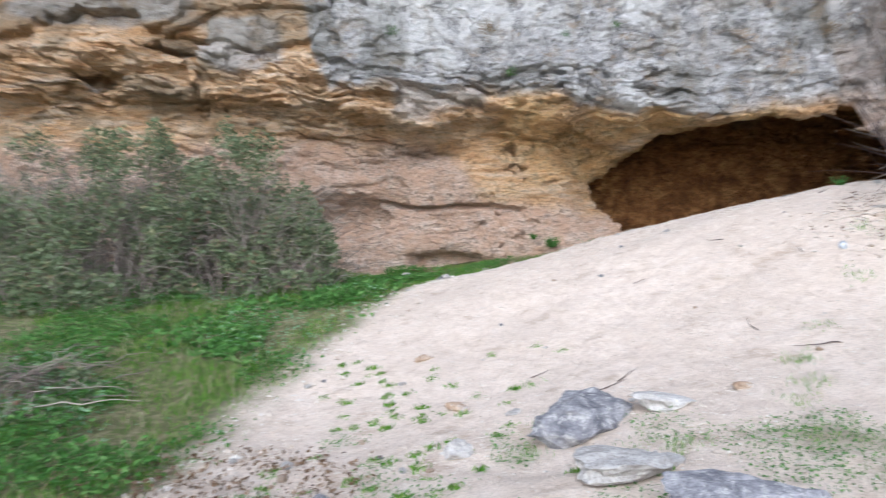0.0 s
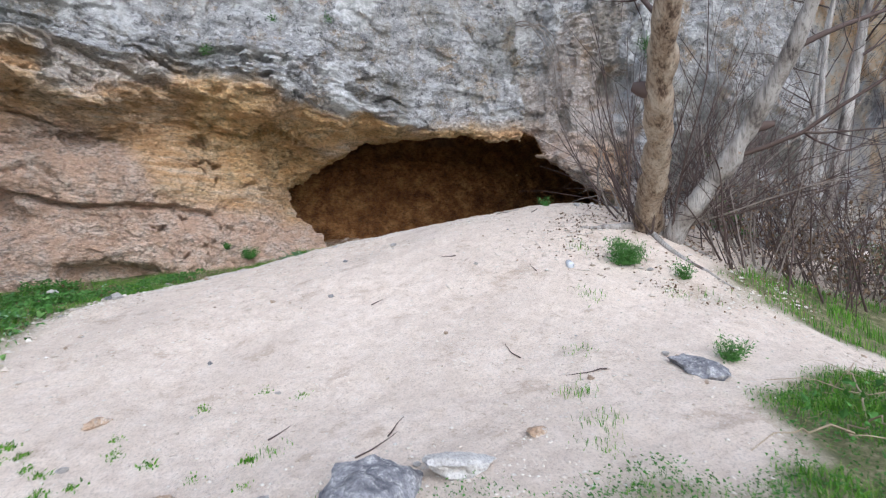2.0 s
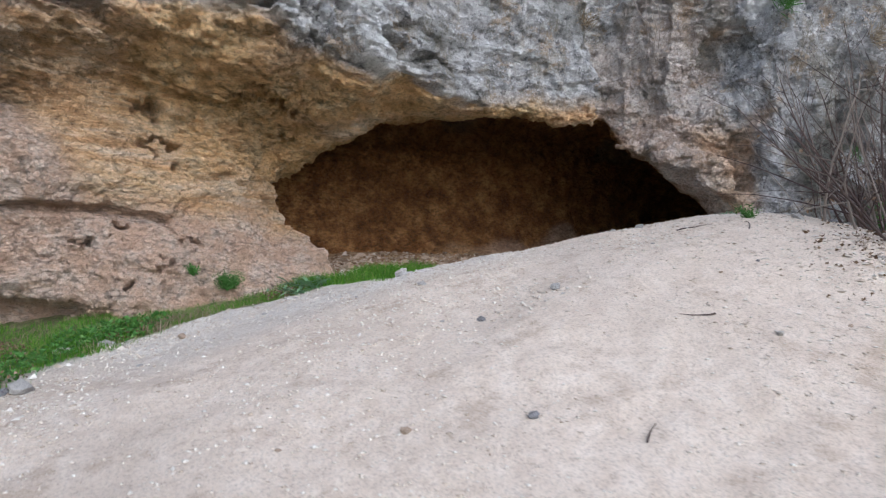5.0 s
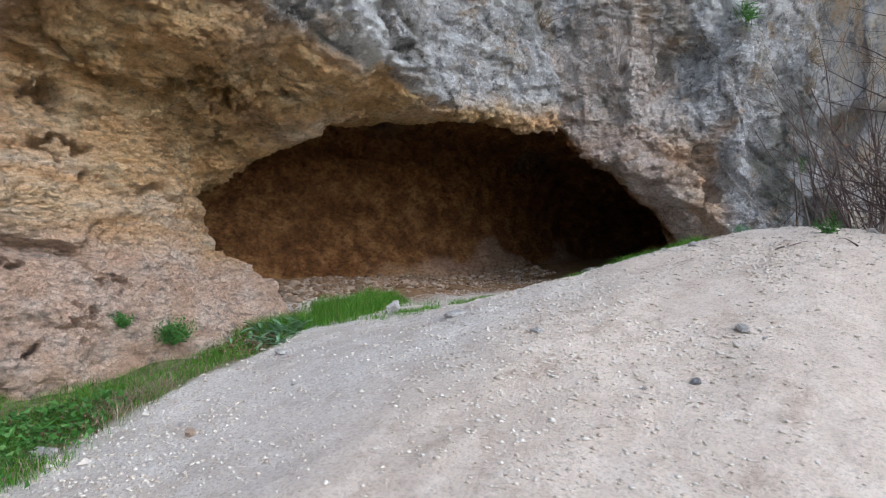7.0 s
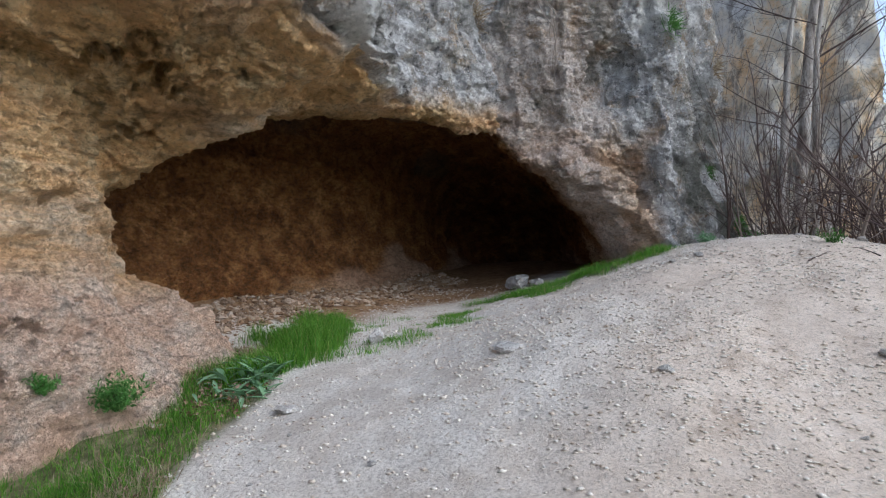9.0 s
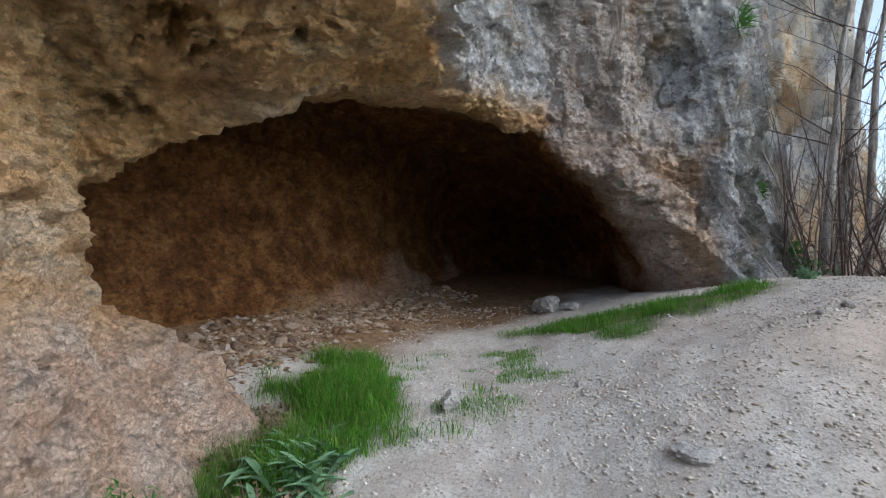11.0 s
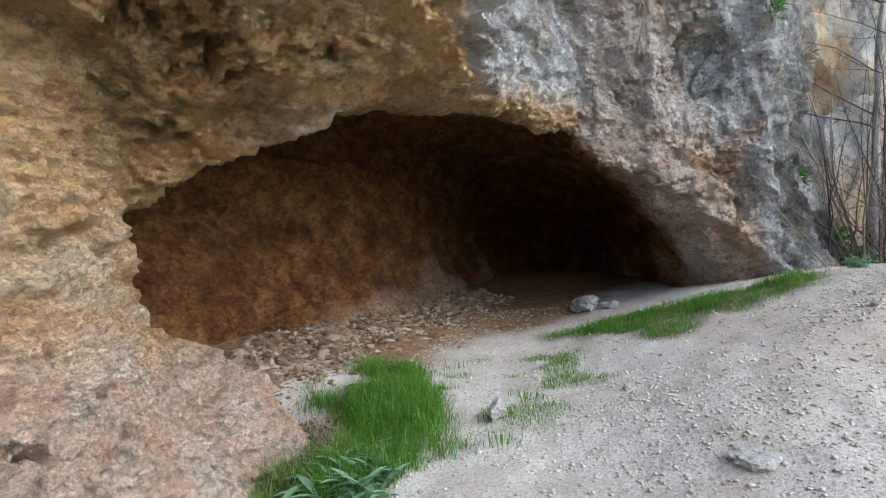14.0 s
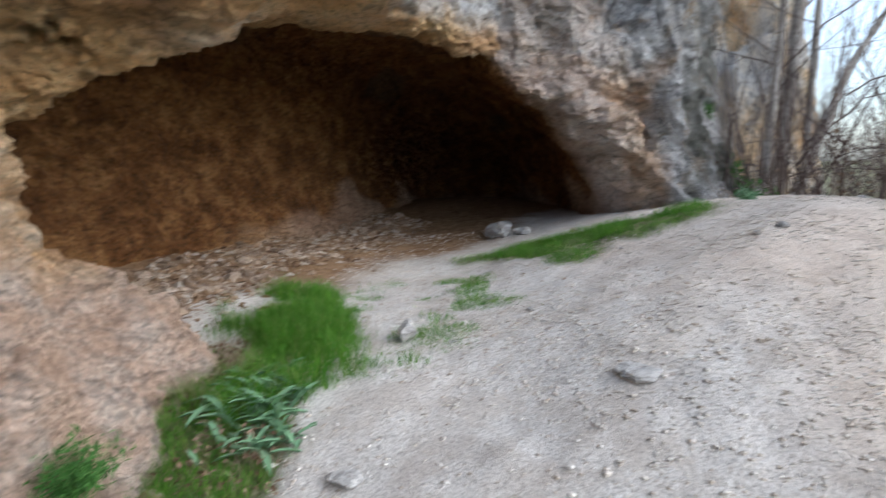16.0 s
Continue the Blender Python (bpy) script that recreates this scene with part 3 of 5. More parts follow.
def rough_rock(v, n, fine=1.0):
    """How far the weathered face stands out from the plain one, and its kinds of rock."""
    x, y, z = v.T
    void, s, d = hollow(x, y, z)
    wob = fbm(v * 0.7, 4, 11)
    brow = np.interp(x, BROW_X, BROW_Z)
    line = np.interp(x, (-9, -3.5, -2.8, -2.2, 0, 1, 2.2, 3.0, 3.6, 4.2, 7, 8, 11), (9.5, 9.0, 6.5, 4.7, 4.4, 4.6, 4.4, 4.1, 3.7, 3.72, 3.95, 3.7, 2.4))
    grey = ease(z - line + (0.45 - 0.25 * ease(x, 2.5, 3.5)) * wob, -0.18, 0.28) * ease(n[:, 2], -0.85, -0.35)
    grey = np.maximum(grey, 0.75 * ease(vnoise(v * np.array((0.5, 0.5, 0.9)), 31) - 0.15, 0, 0.25) * (z > brow + 0.1) * ease(n[:, 2], -0.4, 0.1))
    grey = np.maximum(grey, ease(9.55 - y + 0.4 * wob, 0, 0.3) * ease(x, 7.0, 7.4))
    recess = ease(x, 7.05, 7.3) * ease(y - 9.65 + 0.5 * wob, 0, 0.35) * ease(6.6 + wob - z, 0, 0.6)
    grey = grey * (1 - 0.35 * recess)
    # the bare pinkish rib along the side of the arch
    rib = ease(0.62 + 0.25 * wob - void, 0, 0.2) * ease(x, 6.9, 7.35) * ease(y - 9.4 + 0.25 * wob, 0, 0.25)
    grey = np.maximum(grey * (1 - 0.6 * rib), 0.4 * rib)
    # dark ochre grows with depth, so shade inside the arch is partly colour
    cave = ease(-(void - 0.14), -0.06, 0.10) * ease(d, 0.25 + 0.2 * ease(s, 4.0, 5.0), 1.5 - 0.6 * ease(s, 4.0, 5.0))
    # beds that dip gently, broken into steps
    bed = (z + 0.10 * x + 0.38 * fbm(v * 0.8, 4, 21)) * 2.4
    step = bed - np.floor(bed)
    beds = (ease(step, 0.0, 0.25) - 0.6 * step) * ease(vnoise(v * 0.7, 23), -0.1, 0.6) * ease(z, 2.4, 2.9)
    thin = (z + 0.16 * x + 0.30 * fbm(v * 1.1, 4, 24)) * 7.5
    leafing = thin - np.floor(thin)
    beds = beds + 0.45 * (ease(leafing, 0.0, 0.3) - 0.7 * leafing) * ease(vnoise(v * np.array((0.9, 0.9, 1.6)), 25), -0.15, 0.4) * ease(z, 2.2, 2.7)
    d1, d2, who = cells(v * np.array((1.5, 1.5, 2.6)) + 0.5 * np.stack([wob, wob, wob], 1), 5)
    rough = ease(vnoise(v * 0.6, 26), -0.5, 0.6)
    block = (0.06 * who + 0.012 * ease(d2 - d1, 0.0, 0.12)) * (0.4 + rough) + 0.025 * (0.45 - np.abs(fbm(v * np.array((1.3, 1.3, 1.9)), 4, 27)))
    e1, e2, who2 = cells(v * np.array((5.0, 5.0, 9.0)) + 0.6 * np.stack([wob, -wob, wob], 1), 8)
    chips = (0.022 * who2 + 0.004 * ease(e2 - e1, 0, 0.2)) * (0.25 + 0.9 * ease(vnoise(v * 1.1, 28), -0.4, 0.5))
    grain = 0.030 * fbm(v * 7, 4, 13) + 0.018 * (1 - grey) * np.abs(fbm(v * 14, 2, 15))
    # crumbs of the soft tan rock
    c1, c2, who5 = cells(v * 9.0 + 0.7 * np.stack([wob, wob, wob], 1), 19)
    grain = grain + (1 - 0.75 * grey) * (0.020 * who5 + 0.012 * ease(c2 - c1, 0, 0.25)) * (0.3 + ease(vnoise(v * 1.4, 29), -0.3, 0.5))
    # big slabs in the tan upper wall
    g1, g2, who3 = cells(v * np.array((0.55, 0.55, 1.1)) + 0.5 * np.stack([wob, wob, -wob], 1), 6)
    slab = (0.22 * who3 + 0.06 * ease(g2 - g1, 0, 0.08)) * ease(z - brow, -0.1, 0.3) * ease(0.5 - x, 0, 2.5)
    # split, platy rock along the brow
    p1, p2, who4 = cells(v * np.array((1.3, 1.3, 5.5)) + np.array((0, 0, 0.9)) * v[:, :1] + 0.9 * np.stack([wob, wob, wob], 1), 16)
    plates = (0.17 * who4 + 0.03 * ease(p2 - p1, 0, 0.1)) * ease(z - brow, -0.45, -0.05) * ease(brow + 1.1 - z, 0, 0.6) * ease(5.0 - x, 0, 2.0) * (0.3 + 0.7 * ease(n[:, 2], -0.7, -0.2))
    apron = ease(2.45 - z, 0, 0.5) * ease(3.8 - x, 0, 0.5) * ease(vnoise(v * 0.9, 44), -0.5, 0.3)
    # soft undersides crumble instead of splitting
    under = ease(n[:, 2], -0.70, -0.20)
    beds, plates = beds * under, plates * under
    out = (0.10 * wob + (0.04 + 0.11 * (1 - cave)) * beds * (1 - 0.55 * grey) + (0.05 + 0.06 * ease(x, 4.0, 6.0)) * grey * (0.4 - 1.4 * np.abs(fbm(v * np.array((1.7, 1.7, 0.8)), 5, 32))) + block * (0.5 + 0.15 * grey) * (1 - 0.6 * cave) + chips + grain) * (1 - (0.10 + 0.35 * ease(x, 1.9, 2.4)) * apron) * fine + slab + plates
    wx, wz = x + 0.16 * fbm(v * 5.0, 3, 17), z + 0.11 * fbm(v * 6.0, 3, 18)
    for px, py, pz, w, h, depth in PITS:
        out = out - depth * np.exp(-(((wx - px) / (0.72 * w)) ** 2 + ((wz - pz) / (0.66 * h)) ** 2) ** 2) * np.exp(-((y - py) / 0.45) ** 4)
    # the long crack under the belly
    crack = np.exp(-((z - 2.36 - 0.03 * np.sin(x * 3) + 0.02 * x) / 0.05) ** 2) * ease(1.75 - x, 0, 0.2) * ease(x + 1.6, 0, 0.4)
    out = out - 0.22 * crack
    # skylight on the cave wall's foot, painted by thinning the ochre there
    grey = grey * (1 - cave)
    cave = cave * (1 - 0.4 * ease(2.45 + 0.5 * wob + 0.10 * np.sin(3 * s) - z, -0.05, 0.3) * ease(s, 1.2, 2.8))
    pink = ease(2.75 + 1.2 * ease(0.9 - x, 0, 1.5) - z + 0.3 * wob, 0, 0.5) * (x < 4)
    pink = np.maximum(pink, np.maximum(0.6 * ease(x - 7.0, 0, 0.5), np.maximum(rib, 0.7 * recess)))
    # chalky white faces along the lip and in scattered patches
    chalk = ease(z - line, -0.1, 0.1) * ease(line + 0.75 + 0.5 * wob - z, 0, 0.3) * ease(x, 2.9, 3.4) * ease(5.0 - x + wob, 0, 0.8)
    chalk = np.clip(chalk + ease(fbm(v * np.array((1.1, 1.1, 0.8)), 4, 47), 0.35, 0.6) * grey * (x < 8.2), 0, 1)
    # random dark patches above the brow, plus faint painted shade on downward faces
    moss_and_shade = np.clip(ease(vnoise(v * 0.9, 37) - 0.25, 0, 0.3) * (z > brow + 0.4) * 0.4 + ease(-n[:, 2], 0.35, 0.8) * (z > brow - 0.6) * (1 - cave) * 0.06 * (x < 6.5), 0, 1)
    moss_and_shade = np.maximum(moss_and_shade, 0.85 * (void > 0.05) * ease(x, 7.2, 7.6) * ease(9.15 - y + 0.35 * wob, 0, 0.3) * ease(5.2 - z, 0, 1.5) * ease(fbm(v * 2.2, 3, 39), -0.6, 0.1))
    moss_and_shade = np.maximum(moss_and_shade, 0.5 * recess * ease(z, 4.0, 4.4) * (1 - rib) * ease(fbm(v * np.array((2.0, 2.0, 1.2)), 3, 49), -0.3, 0.3))
    # dark weathered slabs high beside the brambles
    moss_and_shade = np.maximum(moss_and_shade, 0.42 * (who3 > 0.2) * ease(-2.3 - x + 0.5 * wob, 0, 0.25) * ease(z - 4.35 - 0.5 * wob, 0, 0.2))
    # rusty ochre under the overhang, brightened in place of light bounced off the ground
    warm = ease(0.35 - n[:, 2], 0, 0.5) * ease(x, 0.6, 1.6) * ease(z + 0.35 * wob, 2.35, 2.75) * (1 - 0.8 * grey) * ease(vnoise(v * 1.2, 34), -0.7, 0.2) * ease(7.0 - x, 0, 1.0)
    return out, {"grey": grey, "pink": pink, "ochre": cave, "moss_and_shade": moss_and_shade, "warm": warm, "chalk": chalk}


def ledges(v, n):
    """Sideways steps of the split beds under and above the brow."""
    x, y, z = v.T
    brow = np.interp(x, BROW_X, BROW_Z)
    wob = fbm(v * 0.9, 3, 101)
    zone = ease(z - brow, -0.55, -0.2) * ease(brow + 1.3 - z, 0, 0.5) * ease(6.0 - x, 0, 2.0)
    push = 0
    for scale, high, seed in ((3.0, 0.13, 102), (7.5, 0.06, 104)):
        t = (z + 0.14 * x + 0.22 * wob) * scale + 0.5 * vnoise(v * np.array((1.6, 1.6, 0.6)), seed)
        k = np.floor(t)
        own = hash3(k.astype(np.int64), np.floor(x * 0.9 + 1.7 * wob + 0.37 * k).astype(np.int64), 0 * k.astype(np.int64), seed)
        push = push + high * (0.5 * own + ease(t - k, 0.0, 0.2) - 0.8 * (t - k))
    away = n * np.array((1.0, 1.0, 0.0))
    away = away / np.maximum(np.linalg.norm(away, axis=1), 0.2)[:, None]
    return away * (push * zone)[:, None]


def build_cliff():
    lo, hi, h = (-13.0, 7.0, 0.2), (16.0, 18.4, 7.6), 0.125
    v, q = surface_net(field_on(lo, hi, h), lo, h)
    v = smoothed(v, q, 1)
    for _ in range(2):
        v, q = split(v, q)
    v = smoothed(v, q, 1)
    n = normals_of(v, q)
    out, kinds = rough_rock(v, n)
    side = np.stack([fbm(v * 3.0, 2, s) for s in (91, 92, 93)], 1)
    v = v + n * out[:, None] + 0.03 * side + ledges(v, n)
    v = v + rng.uniform(-1, 1, v.shape) * (0.006 - 0.002 * kinds["grey"])[:, None]
    me = mesh_of("cliff", v, q, False)
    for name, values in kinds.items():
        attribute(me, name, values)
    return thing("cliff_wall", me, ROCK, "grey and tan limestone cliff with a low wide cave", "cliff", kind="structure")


def build_cliff_top():
    lo, hi, h = (-46.0, 6.0, -0.8), (24.0, 26.0, 19.0), 0.6
    f = field_on(lo, hi, h)
    ax = [np.arange(a, b, h) for a, b in zip(lo, hi)]
    X, Y, Z = ax[0][:, None, None], ax[1][None, :, None], ax[2][None, None, :]
    # only above and beside the near face, and tucked behind it
    f = np.maximum(f + 0.35, -np.maximum(np.maximum(np.abs(X + 0.4) - 12.2, 0 * Y - 9), Z - 7.2))
    v, q = surface_net(f, lo, h)
    v, q = split(v, q)
    n = normals_of(v, q)
    out, kinds = rough_rock(v, n, 2.0)
    me = mesh_of("cliff_top", v + n * out[:, None], q)
    for name in ("grey", "pink", "moss_and_shade", "chalk"):
        attribute(me, name, kinds[name])
    return thing("cliff_wall_upper", me, ROCK, "upper grey limestone cliff face", "cliff", kind="structure")


def build_far_cliff():
    """The other side of the bend, some thirty metres off."""
    h = 0.9
    u, w = np.arange(0, 41, h), np.arange(-2, 26, h)
    U, W = np.meshgrid(u, w, indexing="ij")
    base = np.stack([27.5 + 3.0 * np.sin(U * 0.11) + 0.12 * W, 26.5 - 0.62 * U, W], 2).reshape(-1, 3)
    nw = len(w)
    i = (np.arange(len(u) - 1)[:, None] * nw + np.arange(nw - 1)[None, :]).ravel()
    q = np.stack([i, i + 1, i + nw + 1, i + nw], 1)
    for _ in range(2):
        base, q = split(base, q)
    d1, d2, who = cells(base * np.array((0.35, 0.35, 0.18)), 55)
    push = 0.9 * who + 1.1 * fbm(base * np.array((0.25, 0.25, 0.10)), 5, 51) + 0.25 * fbm(base * 1.1, 3, 57)
    v = base.copy()
    v[:, 0] -= push
    me = mesh_of("far_cliff", v, q)
    x, y, z = base.T
    grey = ease(fbm(base * np.array((0.2, 0.2, 0.05)), 4, 61), -0.15, 0.35)
    attribute(me, "grey", grey * 0.22)
    attribute(me, "pink", ease(vnoise(base * 0.2, 66), -0.3, 0.3))
    attribute(me, "ochre", 0 * grey)
    attribute(me, "moss_and_shade", 0.22 * ease(vnoise(base * 0.35, 69) - 0.3, 0, 0.3))
    return thing("far_cliff_wall", me, LIGHTENED_ROCK, "distant pale orange and grey limestone cliff", "cliff", kind="structure")


build_cliff()
build_cliff_top()
build_far_cliff()

# ---- builders for plants and stones ----
def tube(path, radii, sides=5):
    """A tapering rod along a path: corners and quads."""
    path, radii = np.asarray(path, float), np.asarray(radii, float)
    k = len(path)
    d = np.gradient(path, axis=0)
    d /= np.linalg.norm(d, axis=1)[:, None] + 1e-12
    ref = np.array((0.31, 0.83, 0.46)) if abs(d[0] @ np.array((0.31, 0.83, 0.46))) < 0.9 else np.array((1.0, 0, 0))
    a = np.cross(d, ref)
    a /= np.linalg.norm(a, axis=1)[:, None] + 1e-12
    b = np.cross(d, a)
    ang = np.arange(sides) * 2 * math.pi / sides
    v = path[:, None] + radii[:, None, None] * (np.cos(ang)[None, :, None] * a[:, None] + np.sin(ang)[None, :, None] * b[:, None])
    i = np.arange(k - 1)[:, None] * sides + np.arange(sides)[None, :]
    j = np.arange(k - 1)[:, None] * sides + (np.arange(sides)[None, :] + 1) % sides
    return v.reshape(-1, 3), np.stack([i, j, j + sides, i + sides], 2).reshape(-1, 4)


def joined(pieces):
    v, f, n = [], [], 0
    for pv, pf in pieces:
        v.append(pv)
        f.append(pf + n)
        n += len(pv)
    return np.concatenate(v), np.concatenate(f)


def rod_mesh(name, rods, sides=4):
    return mesh_of(name, *joined([tube(p, r, sides) for p, r in rods]))


def unit(v):
    v = np.asarray(v, float)
    return v / (np.linalg.norm(v) + 1e-12)


def bent(base, way, length, r, points=7, wander=0.12, rise=0.0):
    """A wandering twig."""
    p, d = [np.asarray(base, float)], unit(way)
    for _ in range(points - 1):
        d = unit(d + rng.normal(0, wander, 3) + np.array((0, 0, rise)))
        p.append(p[-1] + d * length / (points - 1))
    return np.array(p), np.linspace(r, r * 0.25, points)


def sprays(base, way, length, r, depth, out, kids=5, spread=0.7, rise=0.03):
    path, radii = bent(base, way, length, r, 8 if depth else 5, 0.10, rise)
    out.append((path, radii))
    if depth:
        for _ in range(kids):
            i = rng.integers(2, len(path) - 1)
            d = unit(path[i + 1 if i + 1 < len(path) else i] - path[i - 1] + rng.normal(0, spread, 3))
            sprays(path[i], d, length * rng.uniform(0.3, 0.6), radii[i] * 0.6, depth - 1, out, kids, spread, rise)


def leaf_mesh(name, places, ways, lengths, widths, fold=0.25):
    """Folded leaves: a stalk end, two sides and a tip."""
    n = len(places)
    ways = ways / (np.linalg.norm(ways, axis=1)[:, None] + 1e-9)
    side = np.cross(ways, rng.normal(0, 1, (n, 3)))
    side /= np.linalg.norm(side, axis=1)[:, None] + 1e-9
    up = np.cross(side, ways)
    L, W = np.asarray(lengths)[:, None], np.asarray(widths)[:, None]
    mid = places + ways * L * 0.45
    v = np.stack([places, mid + side * W * 0.5 + up * W * fold, places + ways * L - up * L * 0.12, mid - side * W * 0.5 + up * W * fold, mid], 1).reshape(-1, 3)
    i = np.arange(n)[:, None] * 5
    f = np.concatenate([i + np.array(c) for c in ((0, 1, 4), (1, 2, 4), (2, 3, 4), (3, 0, 4))])
    return mesh_of(name, v, f, False)


def blade_mesh(name, x, y, tall, wide, lean=0.35, z=None):
    """Grass blades, each a bent strip that ends in a tip."""
    n = len(x)
    z = height(x, y) if z is None else z
    ang, az = rng.uniform(0, 2 * math.pi, n), rng.uniform(0, 2 * math.pi, n)
    w = np.stack([np.cos(ang), np.sin(ang), 0 * ang], 1) * (wide / 2)[:, None]
    l = np.stack([np.cos(az), np.sin(az), 0 * az], 1) * (tall * rng.uniform(0.1, 1.0, n) * lean)[:, None]
    foot = np.stack([x, y, z - 0.01], 1)
    up = np.array((0, 0, 1.0)) * tall[:, None]
    m, t = foot + 0.55 * up + 0.3 * l, foot + up * (1 - 0.35 * np.hypot(l[:, 0], l[:, 1]) / tall)[:, None] + l
    v = np.stack([foot - w, foot + w, m - 0.8 * w, m + 0.8 * w, t], 1).reshape(-1, 3)
    i = np.arange(n)[:, None] * 5
    f = np.concatenate([i + np.array(c) for c in ((0, 1, 3), (0, 3, 2), (2, 3, 4))])
    return mesh_of(name, v, f, False)


def scatter(n, x0, x1, y0, y1, chance):
    """Random spots in a rectangle, kept by chance(x, y)."""
    x, y = rng.uniform(x0, x1, n), rng.uniform(y0, y1, n)
    keep = rng.uniform(0, 1, n) < chance(x, y)
    return x[keep], y[keep]


def stone_mesh(name, seed, size=(1, 1, 0.7), detail=3, rough=0.22):
    bm = bmesh.new()
    bmesh.ops.create_icosphere(bm, subdivisions=detail, radius=1)
    v = np.array([p.co[:] for p in bm.verts])
    r = np.random.default_rng(seed)
    for _ in range(16):
        d = unit(r.normal(0, 1, 3))
        cut = r.uniform(0.5, 0.85)
        h = v @ d
        v = v - np.maximum(h - cut, 0)[:, None] * d
    v = v * (1 + rough * 0.5 * fbm(v * 1.2 + seed, 3, seed))[:, None]
    v += np.stack([0.09 * fbm(v * 3.0 + seed, 4, seed + k) for k in range(3)], 1)
    v = v * 1.25 * np.array(size)
    for p, q in zip(bm.verts, v):
        p.co = q
    me = bpy.data.meshes.new(name)
    bm.to_mesh(me)
    bm.free()
    return me


def set_stone(name, x, y, size, seed, mat, label, category="rock", turn=0.0, sink=0.3, group="", detail=4):
    me = stone_mesh(name, seed, size, detail)
    return thing(name, me, mat, label, category, group, place=pose(x, y, ground_z(x, y) + size[2] * (1 - 2 * sink) * 0.8, 0, 0, turn))


# ---- the twin-trunked tree on the bank ----
def trunk_mesh(name, points, radii, knots, seed):
    t = np.linspace(0, 1, 60)
    ks = np.linspace(0, 1, len(points))
    points = np.asarray(points, float)
    path = np.stack([np.interp(t, ks, points[:, k]) for k in range(3)], 1)
    for _ in range(6):
        path[1:-1] = (path[:-2] + path[1:-1] * 2 + path[2:]) / 4
    rad = np.interp(t, ks, radii)
    v, f = tube(path, rad, 22)
    out = v - np.repeat(path, 22, 0)
    gain = 0.22 * fbm(v * np.array((4.0, 4.0, 1.4)), 3, seed) + 0.10 * fbm(v * np.array((11.0, 11.0, 3.0)), 2, seed + 3)
    for at, ang, size, high in knots:
        c = path[int(at * 59)] + rad[int(at * 59)] * np.array((math.cos(ang), math.sin(ang), 0))
        q = np.linalg.norm(v - c, axis=1) / size
        gain = gain + high * np.exp(-q ** 2) - 0.55 * high * np.exp(-(q / 0.45) ** 2)
    return mesh_of(name, v + out * gain[:, None], f)


